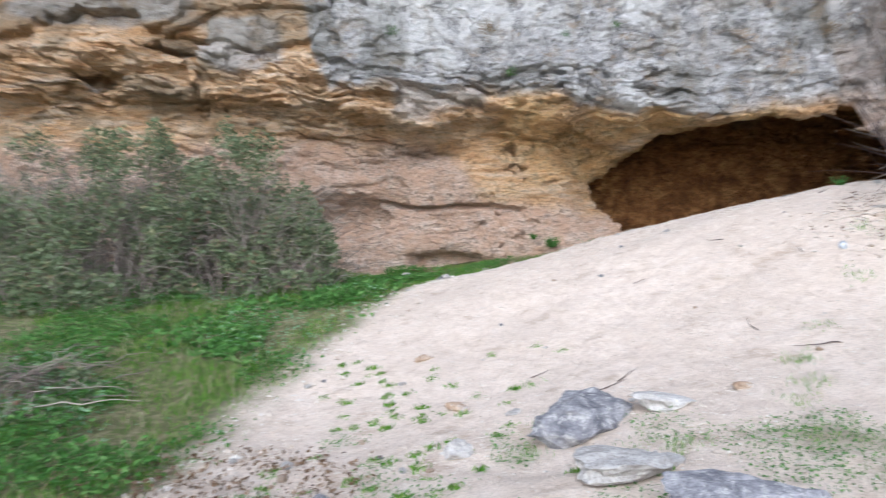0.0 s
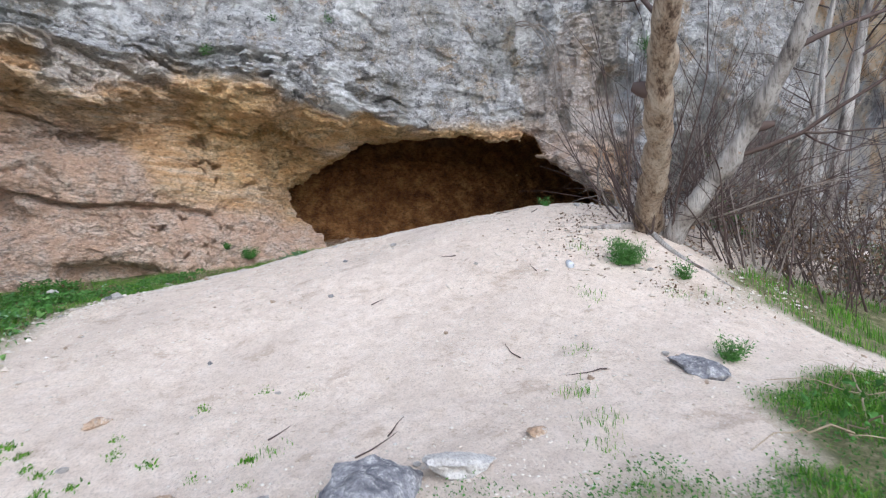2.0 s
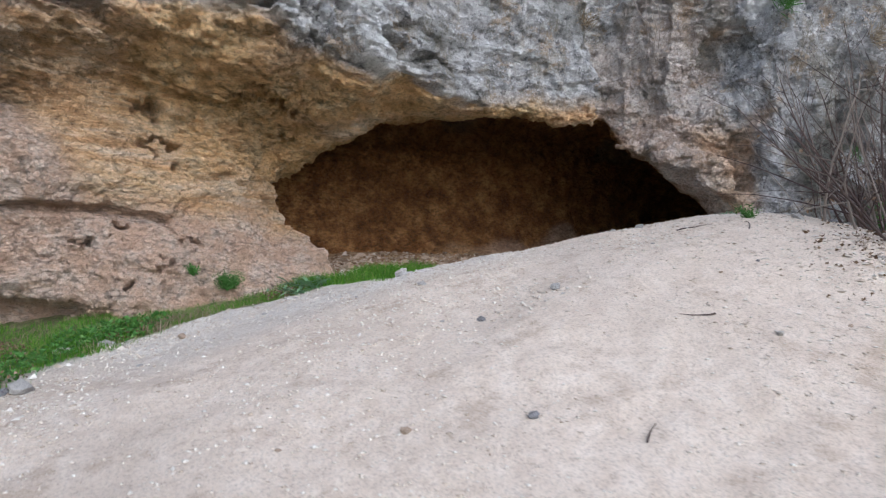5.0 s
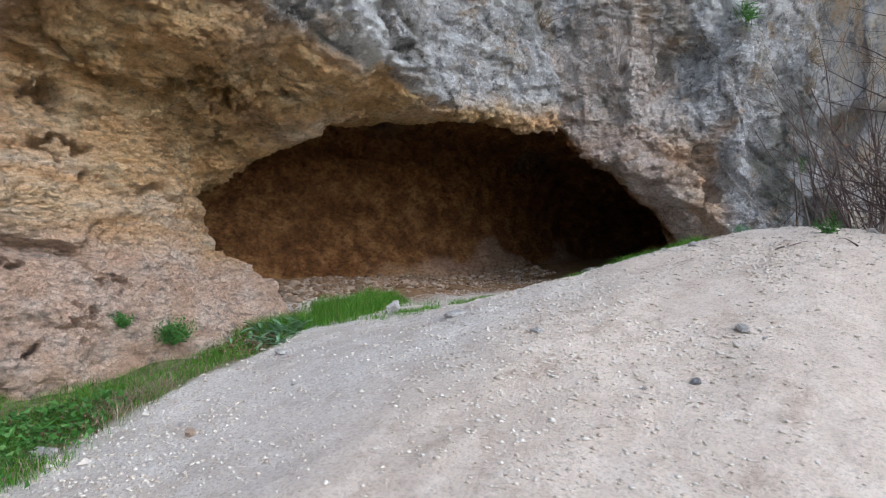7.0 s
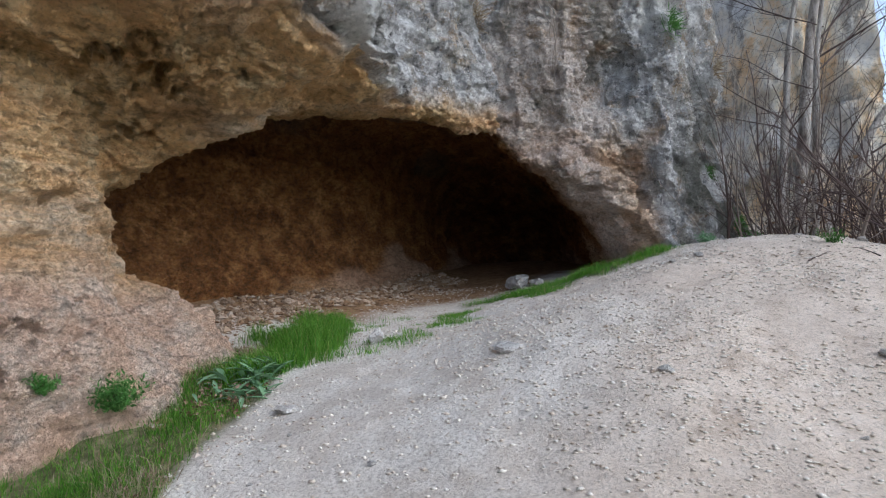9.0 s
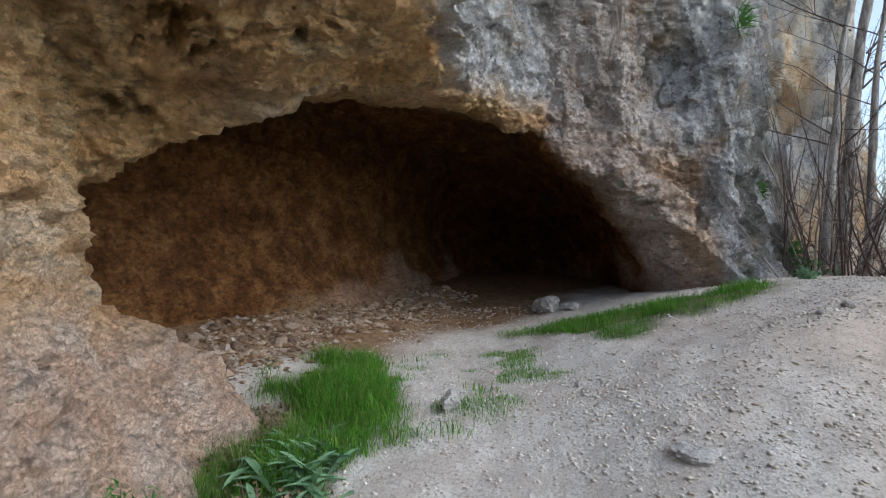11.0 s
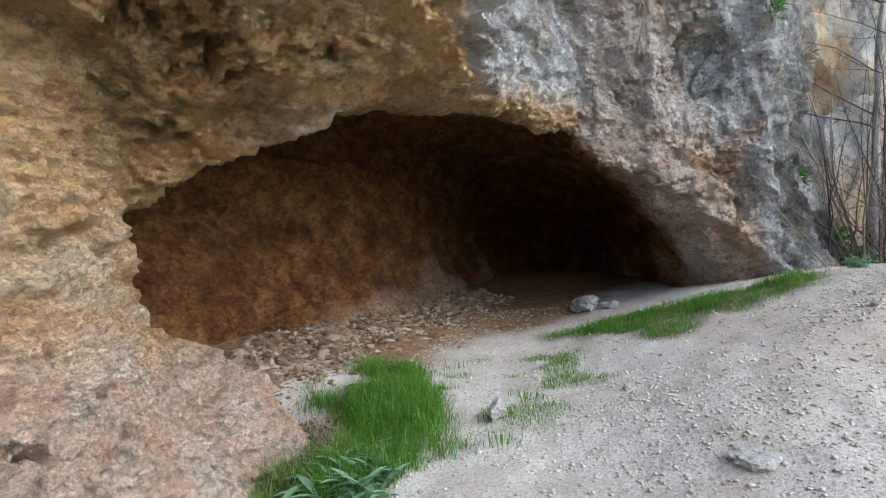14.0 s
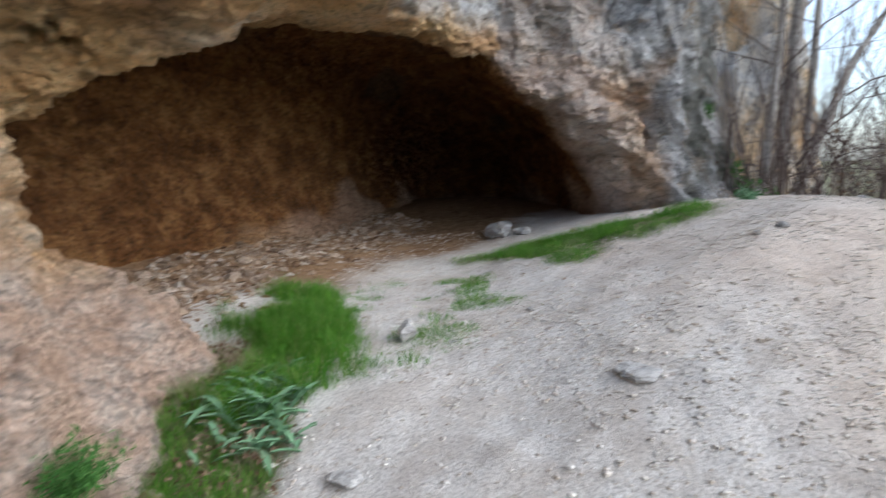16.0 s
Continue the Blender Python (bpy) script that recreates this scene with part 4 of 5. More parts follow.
def build_tree():
    bx, by = 5.6, 6.72
    z = ground_z(bx, by)
    tree = empty("bare_tree", "leafless tree with two pale knotted trunks leaning over the bank", "tree", place=pose(bx, by, z))
    one = [(0.22, 0.2, -0.4), (0.05, 0.05, 0.0), (-0.24, -0.22, 0.32), (-0.7, -0.8, 0.82), (-1.1, -1.12, 1.22), (-1.45, -1.5, 1.75), (-1.75, -1.95, 2.4), (-2.1, -2.5, 3.4)]
    two = [(0.1, -0.2, -0.4), (0.08, -0.32, 0.0), (0.12, -0.6, 0.32), (0.2, -0.95, 0.75), (0.25, -1.2, 1.1), (0.2, -1.65, 1.75), (0.12, -2.1, 2.5), (0.0, -2.8, 3.8)]
    thing("trunk", trunk_mesh("trunk", one, (0.22, 0.185, 0.145, 0.12, 0.125, 0.115, 0.105, 0.085), [(0.2, 3.9, 0.16, 0.5), (0.42, 2.4, 0.13, 0.7), (0.55, 4.2, 0.12, 0.5), (0.66, 5.4, 0.1, 0.5), (0.33, 5.0, 0.1, 0.4)], 3), BARK, parent=tree)
    thing("trunk", trunk_mesh("trunk", two, (0.14, 0.12, 0.095, 0.085, 0.085, 0.08, 0.07, 0.06), [(0.42, 5.3, 0.13, 0.9), (0.25, 4.4, 0.1, 0.5), (0.3, 5.6, 0.09, 0.5)], 5), GREY_BARK, "paler grey trunk", parent=tree)
    for p, w, r in (((-1.15, -1.1, 1.25), (-0.7, 0.7, 0.35), 0.07), ((0.28, -1.2, 1.05), (0.8, -0.4, 0.3), 0.045)):
        path, rad = bent(p, w, 0.2, r, 6, 0.08)
        thing("broken_stub", rod_mesh("broken_stub", [(path, rad * np.linspace(1, 2.6, 6))], 9), DARK_TWIG, "short dark broken-off branch stub", parent=tree)
    for w, r, n in (((-0.75, 0.1, -0.16), 0.07, 0.9), ((-0.25, -0.95, -0.38), 0.045, 1.4), ((0.6, -0.6, -0.5), 0.05, 0.8)):
        path, rad = bent((-0.05, 0, 0.12), w, n, r, 10, 0.10)
        for k in range(1, 10):
            path[k, 2] = ground_z(bx + path[k, 0], by + path[k, 1]) - z + 0.02 * (1 - k / 9)
        thing("root", rod_mesh("root", [(path, rad)], 8), GREY_BARK, "grey surface root", parent=tree)
    for w, n, r, at in (((-0.9, -0.7, 0.7), 2.2, 0.03, (-1.75, -1.95, 2.4)), ((0.9, -0.3, 0.6), 2.4, 0.035, (0.2, -1.65, 1.75)), ((0.7, -0.9, 0.45), 2.6, 0.03, (0.2, -0.95, 0.75)), ((0.2, 0.9, 0.8), 2.0, 0.03, (-1.45, -1.5, 1.75))):
        rods = []
        sprays(at, w, n, r, 2, rods, 5, 0.55)
        thing("branch", rod_mesh("branch", rods, 5), DARK_TWIG, "dark thin bare branch", parent=tree)
    for k in range(40):
        rods = []
        a = rng.uniform(0, 2 * math.pi)
        if k < 30:
            q = (0.12 + 0.32 * math.cos(a), -0.05 + 0.3 * math.sin(a), -0.08)
            w = (0.55 * math.cos(a) + rng.normal(0, 0.2), 0.5 * math.sin(a) + rng.normal(0, 0.2), rng.uniform(0.7, 1.5))
            sprays(q, w, rng.uniform(1.2, 2.8), rng.uniform(0.008, 0.016), 1, rods, 5, 0.35)
        else:
            b = -1.3 + 0.16 * (k - 30)
            sprays((0.2, -0.15, 0.0), (math.cos(b), math.sin(b), 0.45 + 0.1 * rng.normal()), rng.uniform(2.2, 3.4), 0.014, 1, rods, 6, 0.3)
        thing("shoot", rod_mesh("shoot", rods, 4), DARK_TWIG if k % 6 else TWIG, parent=tree)


build_tree()


def build_back_tree():
    bx, by = 9.75, 7.6
    z = ground_z(bx, by)
    tree = empty("bare_tree", "leafless grey tree with several slender trunks beyond the crest", "tree", place=pose(bx, by, z))
    for k, (dx, dy, ex, ey, top, r) in enumerate(((0, 0, 0.55, -0.75, 5.2, 0.06), (0.4, -0.3, 1.0, -1.2, 5.6, 0.08), (-0.25, -0.45, 0.0, -0.9, 4.6, 0.045), (0.6, -0.55, 2.2, -2.6, 3.4, 0.075))):
        p = [(dx, dy, -0.3), (dx, dy, 0.0), (dx + 0.3 * (ex - dx) + 0.05, dy + 0.3 * (ey - dy), 0.35 * top), (dx + 0.7 * (ex - dx), dy + 0.65 * (ey - dy) + 0.06, 0.7 * top), (ex, ey, top)]
        thing("trunk", trunk_mesh("trunk", p, (r * 1.35, r * 1.15, r, r * 0.85, r * 0.6), [(0.4, 3 + k, 0.1, 0.5), (0.6, 4.5, 0.08, 0.5)], 20 + k), GREY_BARK, parent=tree)
        for i in range(5):
            rods = []
            f = rng.uniform(0.4, 0.95)
            a = rng.uniform(0, 6.28)
            sprays((dx + f * (ex - dx), dy + f * (ey - dy), f * top), (math.cos(a), math.sin(a), 0.6), rng.uniform(1.2, 2.2), r * 0.22, 2, rods, 5, 0.5)
            thing("branch", rod_mesh("branch", rods, 4), DARK_TWIG, parent=tree)


build_back_tree()


# ---- bare shrubs between the trees and the cliff ----
def build_shrub(x, y, stems, tall, mat, label, seed_dead=0):
    z = ground_z(x, y)
    shrub = empty("bare_shrub", label, "shrub", "leafless thicket", pose(x, y, z))
    for _ in range(stems):
        rods = []
        a, r = rng.uniform(0, 6.283), 0.6 * math.sqrt(rng.uniform())
        q = (r * math.cos(a), r * math.sin(a), lie(x + r * math.cos(a), y + r * math.sin(a)) - z - 0.05)
        sprays(q, (0.4 * math.cos(a) + rng.normal(0, 0.22), 0.4 * math.sin(a) + rng.normal(0, 0.22), 1.0), tall * rng.uniform(0.5, 1.1), rng.uniform(0.007, 0.018), 2 if tall > 2.2 else 1, rods, 6 if tall <= 2.2 else 4, 0.5)
        thing("stem", rod_mesh("stem", rods, 4), mat if rng.uniform() < 0.45 else DARK_TWIG, parent=shrub)
    n = seed_dead
    if n:
        p = rng.normal(0, 1, (n, 3)) * np.array((0.55, 0.55, 0.35)) + np.array((0, 0, 0.45))
        thing("dead_leaves", leaf_mesh("dead_leaves", p, rng.normal(0, 1, (n, 3)), rng.uniform(0.03, 0.07, n), rng.uniform(0.02, 0.05, n)), DEAD_LEAF, "withered brown leaves", kind="stuff", parent=shrub)


for sx, sy, st, tl, dead in ((6.6, 6.0, 20, 1.7, 160), (7.3, 6.5, 26, 2.0, 250), (8.2, 6.1, 28, 2.2, 500), (6.9, 7.5, 14, 1.5, 40), (8.5, 7.2, 16, 1.9, 80), (9.2, 5.8, 26, 2.5, 500), (6.1, 7.2, 16, 1.6, 30), (8.2, 5.4, 22, 1.6, 500), (7.4, 5.6, 20, 1.4, 300), (8.7, 7.75, 15, 2.9, 20), (9.3, 7.5, 15, 3.1, 20), (8.1, 7.9, 10, 2.3, 0), (8.4, 7.5, 9, 3.2, 0)):
    build_shrub(sx, sy, st, tl, TWIG if (sx * 10) % 3 < 1.6 else DARK_TWIG, "leafless grey-brown shrub of crowded thin stems", dead)


# ---- bramble thicket on the grassy side ----
def build_bramble(cx, cy, rx, ry, tall, leaves, canes, label, leaf_mat=BRAMBLE, cane_mat=TWIG):
    z = ground_z(cx, cy)
    bush = empty("bramble_thicket", label, "shrub", "brambles", pose(cx, cy, z))
    n = leaves
    a, r = rng.uniform(0, 6.283, n), np.sqrt(rng.uniform(0, 1, n))
    x, y = rx * r * np.cos(a), ry * r * np.sin(a)
    p2 = np.stack([x + cx, y + cy, 0 * x], 1)
    crown = tall * np.sqrt(np.maximum(1 - r ** 2.4, 0)) * (0.80 + 0.50 * fbm(p2 * 1.3, 3, 33))
    foot = lie(x + cx, y + cy) - z
    p = np.stack([x, y, foot + crown * (1 - 0.65 * rng.uniform(0, 1, n) ** 1.6) + 0.03], 1)
    keep = vnoise(p * 1.7 + np.array((cx, cy, 5.0)), 35) + 0.6 * vnoise(p * 4.5, 36) > 0.0
    p = p[keep]
    n = len(p)
    thing("leaves", leaf_mesh("leaves", p, rng.normal(0, 1, (n, 3)) + np.array((0, -0.3, 0.1)), rng.uniform(0.04, 0.10, n), rng.uniform(0.025, 0.065, n)), leaf_mat, "small dull green leaves", kind="stuff", parent=bush)
    rods = []
    for _ in range(canes):
        a, r = rng.uniform(0, 6.283), math.sqrt(rng.uniform())
        q = np.array((rx * 0.95 * r * math.cos(a), ry * 0.95 * r * math.sin(a), 0))
        q[2] = lie(q[0] + cx, q[1] + cy) - z - 0.03
        h = tall * math.sqrt(max(1 - r ** 2.2, 0.05)) * rng.uniform(0.6, 1.1)
        b = rng.uniform(0, 6.283)
        reach = rng.uniform(0.3, 1.3)
        t = np.linspace(0, 1, 9)
        path = q + np.stack([reach * t ** 1.3 * math.cos(b), reach * t ** 1.3 * math.sin(b), h * (1 - (1 - 1.25 * t) ** 2) * 1.0], 1) + rng.normal(0, 0.025, (9, 3))
        rods.append((path, np.linspace(0.008, 0.003, 9)))
        if rng.uniform() < 0.6:
            rods.append(bent(path[5], rng.normal(0, 1, 3), rng.uniform(0.2, 0.6), 0.003, 5, 0.2))
    single = min(30, len(rods) // 2)
    for rod in rods[:single]:
        thing("cane", rod_mesh("cane", [rod], 4), cane_mat, parent=bush)
    thing("cane_tangle", rod_mesh("cane_tangle", rods[single:], 4), cane_mat, "arching dry canes", kind="stuff", parent=bush)


build_bramble(-3.2, 10.3, 1.6, 1.2, 1.8, 30000, 340, "tangled green-brown bramble thicket below the cliff")
build_bramble(-5.6, 9.6, 1.9, 1.5, 2.2, 34000, 340, "tangled green-brown bramble thicket below the cliff")
build_bramble(-4.6, 11.3, 2.3, 1.1, 2.6, 32000, 200, "tall dull green bramble thicket against the rock")
build_bramble(-8.0, 10.2, 2.0, 1.8, 2.8, 28000, 160, "tall dull green bramble thicket against the rock")
build_bramble(-3.9, 5.2, 1.0, 0.8, 0.45, 1500, 120, "low heap of dry bramble canes in the grass")
build_bramble(4.1, 2.9, 1.0, 0.8, 0.34, 260, 26, "leafy green weeds with dry bent stalks beside the path", WEED, STRAW)
build_bramble(9.6, 5.6, 1.2, 1.0, 0.7, 2500, 60, "brown-green undergrowth below the bare trees")
build_bramble(9.3, 7.9, 0.8, 0.5, 0.6, 1500, 20, "green undergrowth at the foot of the buttress", WEED, TWIG)


# ---- grass and weeds, uncountable ----
def grass(name, n, box, chance, tall, wide, mat, label, lean=0.4):
    x, y = scatter(n, *box, chance)
    k = len(x)
    return thing(name, blade_mesh(name, x, y, rng.uniform(*tall, k) * (0.45 + 0.55 * chance(x, y)), rng.uniform(*wide, k), lean), mat, label, "grass", kind="stuff")


def dapple(x, y):
    return np.clip(0.60 + 0.9 * fbm(np.stack([x, y, 0 * x], 1) * 1.6, 2, 81), 0.06, 1)


def bank(x, y):
    return greenness(x, y) ** 1.5 * dapple(x, y) * (x < np.interp(y, GRAVEL_EDGE_Y, GRAVEL_EDGE_X) + 0.5)


def east(x, y):
    return greenness(x, y) ** 1.5 * dapple(x, y)


grass("bank_grass", 230000, (-8.5, 2.2, 2.0, 12.75), bank, (0.03, 0.15), (0.003, 0.008), GRASS, "bright green grass along the foot of the cliff", 1.0)
grass("bank_straw", 9000, (-8.5, -0.3, 1.5, 9.0), bank, (0.10, 0.35), (0.003, 0.006), STRAW, "dry straw stalks among the grass", 1.3)
grass("clump_grass", 62000, (2.6, 5.6, 11.3, 13.2), lambda x, y: ease(1.0 - np.hypot(((x - 4.1) * 0.96 + (y - 12.24) * 0.28) / 1.2, ((y - 12.24) * 0.96 - (x - 4.1) * 0.28) / 0.55) + 0.6 * fbm(np.stack([x, y, 0 * x], 1) * 2, 3, 83), 0, 0.95), (0.07, 0.29), (0.002, 0.0055), GRASS, "thick bright green grass clump at the cave mouth", 1.1)
grass("foot_grass", 62000, (-0.2, 3.7, 10.8, 12.9), lambda x, y: ease(np.interp(y, GRAVEL_EDGE_Y, GRAVEL_EDGE_X) - x + 0.5 * fbm(np.stack([x, y, 0 * x], 1) * 1.5, 3, 84), -0.2, 0.3) * np.clip(0.45 + 1.5 * fbm(np.stack([x, y, 0 * x], 1) * 2.2, 3, 82), 0.3, 1) * (1 - 0.9 * np.exp(-((x - 2.95) / 0.4) ** 2 - ((y - 12.0) / 0.25) ** 2)), (0.03, 0.16), (0.002, 0.0045), GRASS, "green grass at the foot of the rock", 1.1)
grass("mouth_grass", 70000, (5.0, 8.3, 8.8, 11.9), lambda x, y: greenness(x, y) ** 1.6 * np.clip(0.7 + 0.9 * fbm(np.stack([x, y, 0 * x], 1) * 3.0, 2, 97), 0.12, 1), (0.03, 0.15), (0.002, 0.0045), GRASS, "green grass patch under the side of the arch", 1.0)
grass("south_grass", 70000, (1.8, 6.0, 0.6, 4.2), east, (0.03, 0.13), (0.003, 0.006), GRASS, "green grass beside the path", 0.7)
grass("slope_grass", 20000, (4.6, 9.8, 3.2, 6.8), east, (0.05, 0.18), (0.004, 0.009), GRASS, "green grass on the bank below the tree")


grass("foot_straw", 3500, (-0.4, 3.6, 10.6, 12.7), bank, (0.06, 0.22), (0.002, 0.005), STRAW, "dry yellowed stalks among the grass below the rock", 1.4)
grass("sparse_grass", 60000, (3.2, 6.6, 10.4, 12.4), lambda x, y: 0.6 * ease(vnoise(np.stack([x, y, 0 * x], 1) * 3.5, 89), 0.12, 0.6) * ease(1.0 - np.hypot((x - 4.7) / 1.7, (y - 11.5) / 1.0), 0, 0.5), (0.02, 0.10), (0.002, 0.005), GRASS, "thin scattered grass on the gravel", 1.0)


def weeds(name, n, box, chance, size, mat, label, high=0.14):
    x, y = scatter(n, *box, chance)
    k = len(x)
    z = height(x, y) + rng.uniform(0.01, high, k)
    w = np.stack([rng.normal(0, 1, k), rng.normal(0, 1, k), rng.uniform(-0.2, 0.7, k)], 1)
    return thing(name, leaf_mesh(name, np.stack([x, y, z], 1), w, rng.uniform(*size, k), rng.uniform(size[0] * 0.6, size[1] * 0.7, k)), mat, label, "weeds", kind="stuff")


def patchy(seed, cut):
    def chance(x, y):
        return greenness(x, y) * ease(vnoise(np.stack([x, y, 0 * x], 1) * 1.3, seed), cut, cut + 0.35)
    return chance


weeds("bank_weeds", 110000, (-8.5, 1.6, 3.5, 12.6), patchy(85, -0.15), (0.025, 0.065), WEED, "low broad-leaved green weeds on the bank")
weeds("grey_weeds", 14000, (-8.5, 0.4, 2.5, 11.0), patchy(88, 0.1), (0.02, 0.05), BLUE_LEAF, "pale grey-green weeds on the bank", 0.2)
weeds("south_weeds", 12000, (1.8, 6.0, 0.6, 4.0), patchy(86, -0.3), (0.012, 0.03), WEED, "leafy green weeds beside the path", 0.06)
weeds("start_weeds", 9000, (0.3, 2.8, 2.7, 4.5), lambda x, y: ease(vnoise(np.stack([x, y, 0 * x], 1) * 2.3, 87), 0.15, 0.5) * ease(4.5 - y, 0, 0.8), (0.010, 0.026), WEED, "small green weeds between the boulders", 0.03)
weeds("corner_weeds", 22000, (-3.0, 0.6, 2.0, 4.8), lambda x, y: ease(vnoise(np.stack([x, y, 0 * x], 1) * 2.6, 91), 0.1, 0.45) * ease(-0.3 - x + 0.5 * (4.2 - y), -0.3, 0.9), (0.010, 0.028), WEED, "small green weeds in the gravel", 0.03)
weeds("leaf_litter", 5000, (-3.5, 0.4, 2.2, 5.2), lambda x, y: ease(1.0 - np.hypot((x + 1.3) / 1.1, (y - 3.7) / 0.9), 0, 0.5), (0.02, 0.05), DEAD_LEAF, "dry brown and grey leaf litter", 0.05)


weeds("broad_weeds", 7000, (-4.5, 0.2, 5.5, 11.4), lambda x, y: patchy(93, 0.0)(x, y) * ease(1.6 - np.abs(x - np.interp(y, GRAVEL_EDGE_Y, GRAVEL_EDGE_X) + 1.0), 0, 0.8), (0.06, 0.12), WEED, "large-leaved dark green weeds at the edge of the path", 0.14)
weeds("rubble_litter", 5000, (2.7, 4.0, 12.0, 13.0), lambda x, y: ease(1.0 - np.hypot((x - 3.35) / 0.5, (y - 12.5) / 0.35), 0, 0.5), (0.015, 0.045), DEAD_LEAF, "dry brown leaf litter between the rock and the grass", 0.03)
grass("rubble_straw", 1400, (2.7, 4.0, 11.9, 12.9), lambda x, y: ease(1.0 - np.hypot((x - 3.3) / 0.5, (y - 12.4) / 0.35), 0, 0.5), (0.08, 0.24), (0.002, 0.004), STRAW, "dry yellow stalks beside the grass clump", 1.5)
grass("withered_stalks", 2600, (0.9, 1.9, 11.3, 11.95), lambda x, y: ease(1.0 - np.hypot((x - 1.4) / 0.42, (y - 11.6) / 0.22), 0, 0.5), (0.06, 0.20), (0.002, 0.005), STRAW, "withered grey-brown stalks in the strip of grass", 1.6)
weeds("foot_litter", 7000, (-1.0, 3.4, 10.4, 12.7), lambda x, y: greenness(x, y) * ease(vnoise(np.stack([x, y, 0 * x], 1) * 2.0, 90), 0.05, 0.4), (0.015, 0.05), DEAD_LEAF, "dry brown leaf litter among the grass", 0.08)


# ---- gravel, uncountable ----
def gravel(name, n, box, chance, sizes, mat, label):
    x, y = scatter(n, *box, chance)
    k = len(x)
    s = sizes[0] + (sizes[1] - sizes[0]) * rng.uniform(0, 1, k) ** 4
    o = np.array([(1, 0, 0), (0, 1, 0), (-1, 0, 0), (0, -1, 0), (0.1, 0.1, 0.8), (-0.1, 0, -0.6)], float)
    f = np.array([(0, 1, 4), (1, 2, 4), (2, 3, 4), (3, 0, 4), (1, 0, 5), (2, 1, 5), (3, 2, 5), (0, 3, 5)])
    a = rng.uniform(0, 6.283, k)
    q = o[None] * (1 + rng.uniform(-0.4, 0.4, (k, 6, 1))) * s[:, None, None] * np.stack([rng.uniform(0.7, 1.3, k), rng.uniform(0.6, 1.0, k), rng.uniform(0.35, 0.8, k)], 1)[:, None]
    c, sn = np.cos(a)[:, None], np.sin(a)[:, None]
    v = np.stack([q[..., 0] * c - q[..., 1] * sn + x[:, None], q[..., 0] * sn + q[..., 1] * c + y[:, None], q[..., 2] + (height(x, y) + 0.12 * s)[:, None]], 2)
    return thing(name, mesh_of(name, v.reshape(-1, 3), (np.arange(k)[:, None, None] * 6 + f[None]).reshape(-1, 3), sizes[1] < 0.03), mat, label, "gravel", kind="stuff")


def bare(x, y):
    return (1 - greenness(x, y)) * np.clip(0.5 + 0.5 * fbm(np.stack([x, y, 0 * x], 1) * 1.2, 2, 95), 0.08, 1)


gravel("bank_gravel", 90000, (-2.2, 8.0, 2.2, 9.5), bare, (0.003, 0.018), PEBBLE, "small pale pebbles strewn over the sandy bank")
gravel("path_gravel", 105000, (-0.8, 8.4, 8.0, 12.6), bare, (0.003, 0.019), PEBBLE, "loose pale grey gravel before the cave")
gravel("edge_gravel", 9000, (-2.2, 3.4, 3.0, 12.4), lambda x, y: np.exp(-((x - np.interp(y, GRAVEL_EDGE_Y, GRAVEL_EDGE_X) - 0.15) / 0.3) ** 2), (0.008, 0.045), PEBBLE, "whitish stones along the edge of the grass")

# ---- boulders and single stones ----
set_stone("boulder", 0.98, 4.2, (0.37, 0.26, 0.18), 2, GREY_STONE, "dark blue-grey weathered limestone boulder in the sand", turn=20, sink=0.42)
set_stone("boulder", 0.93, 3.36, (0.33, 0.19, 0.10), 5, PALE_STONE, "flat whitish limestone slab in the sand", turn=25, sink=0.28)
set_stone("boulder", 1.34, 2.84, (0.30, 0.17, 0.12), 8, GREY_STONE, "flat blue-grey limestone slab beside the grass", turn=-15, sink=0.28)
set_stone("boulder", 1.5, 4.2, (0.20, 0.15, 0.06), 12, PALE_STONE, "low pale limestone slab half buried in sand", turn=-10, sink=0.35)
set_stone("boulder", 3.5, 4.3, (0.22, 0.20, 0.085), 2, GREY_STONE, "half-buried grey boulder with weeds beside it", turn=40, sink=0.44)
set_stone("boulder", 8.1, 11.15, (0.25, 0.17, 0.10), 17, PALE_STONE, "pale angular boulder at the cave mouth", turn=10, sink=0.15)
set_stone("boulder", 8.0, 10.88, (0.11, 0.10, 0.07), 18, PALE_STONE, "small whitish block beside the boulder", turn=50, sink=0.15)
set_stone("boulder", 0.08, 3.95, (0.11, 0.09, 0.06), 21, PALE_STONE, "small pale stone in the sand", turn=10)
set_stone("boulder", 3.86, 11.41, (0.075, 0.065, 0.065), 23, PALE_STONE, "pale tan stone lying on the gravel", turn=10, sink=0.1)
set_stone("boulder", 2.46, 11.35, (0.08, 0.06, 0.04), 24, PALE_STONE, "whitish stone at the edge of the path", turn=70)
set_stone("boulder", 2.3, 12.16, (0.12, 0.06, 0.025), 25, BROWN_STONE, "brown stone at the foot of the rock", turn=30)
set_stone("boulder", 3.06, 10.15, (0.11, 0.09, 0.035), 26, PALE_STONE, "flat grey stone bedded in the path", turn=120, sink=0.6)
set_stone("boulder", 0.45, 11.4, (0.09, 0.07, 0.05), 27, PALE_STONE, "whitish stone at the edge of the grass", turn=10)
set_stone("boulder", 0.75, 11.3, (0.10, 0.07, 0.05), 28, PALE_STONE, "whitish stone at the edge of the grass", turn=80)
set_stone("boulder", -0.7, 11.9, (0.11, 0.08, 0.08), 32, PALE_STONE, "whitish stone in the grass below the rock", turn=40)
set_stone("boulder", 2.03, 4.25, (0.08, 0.05, 0.035), 29, TAN_STONE, "small pinkish stone on the sand", turn=10)
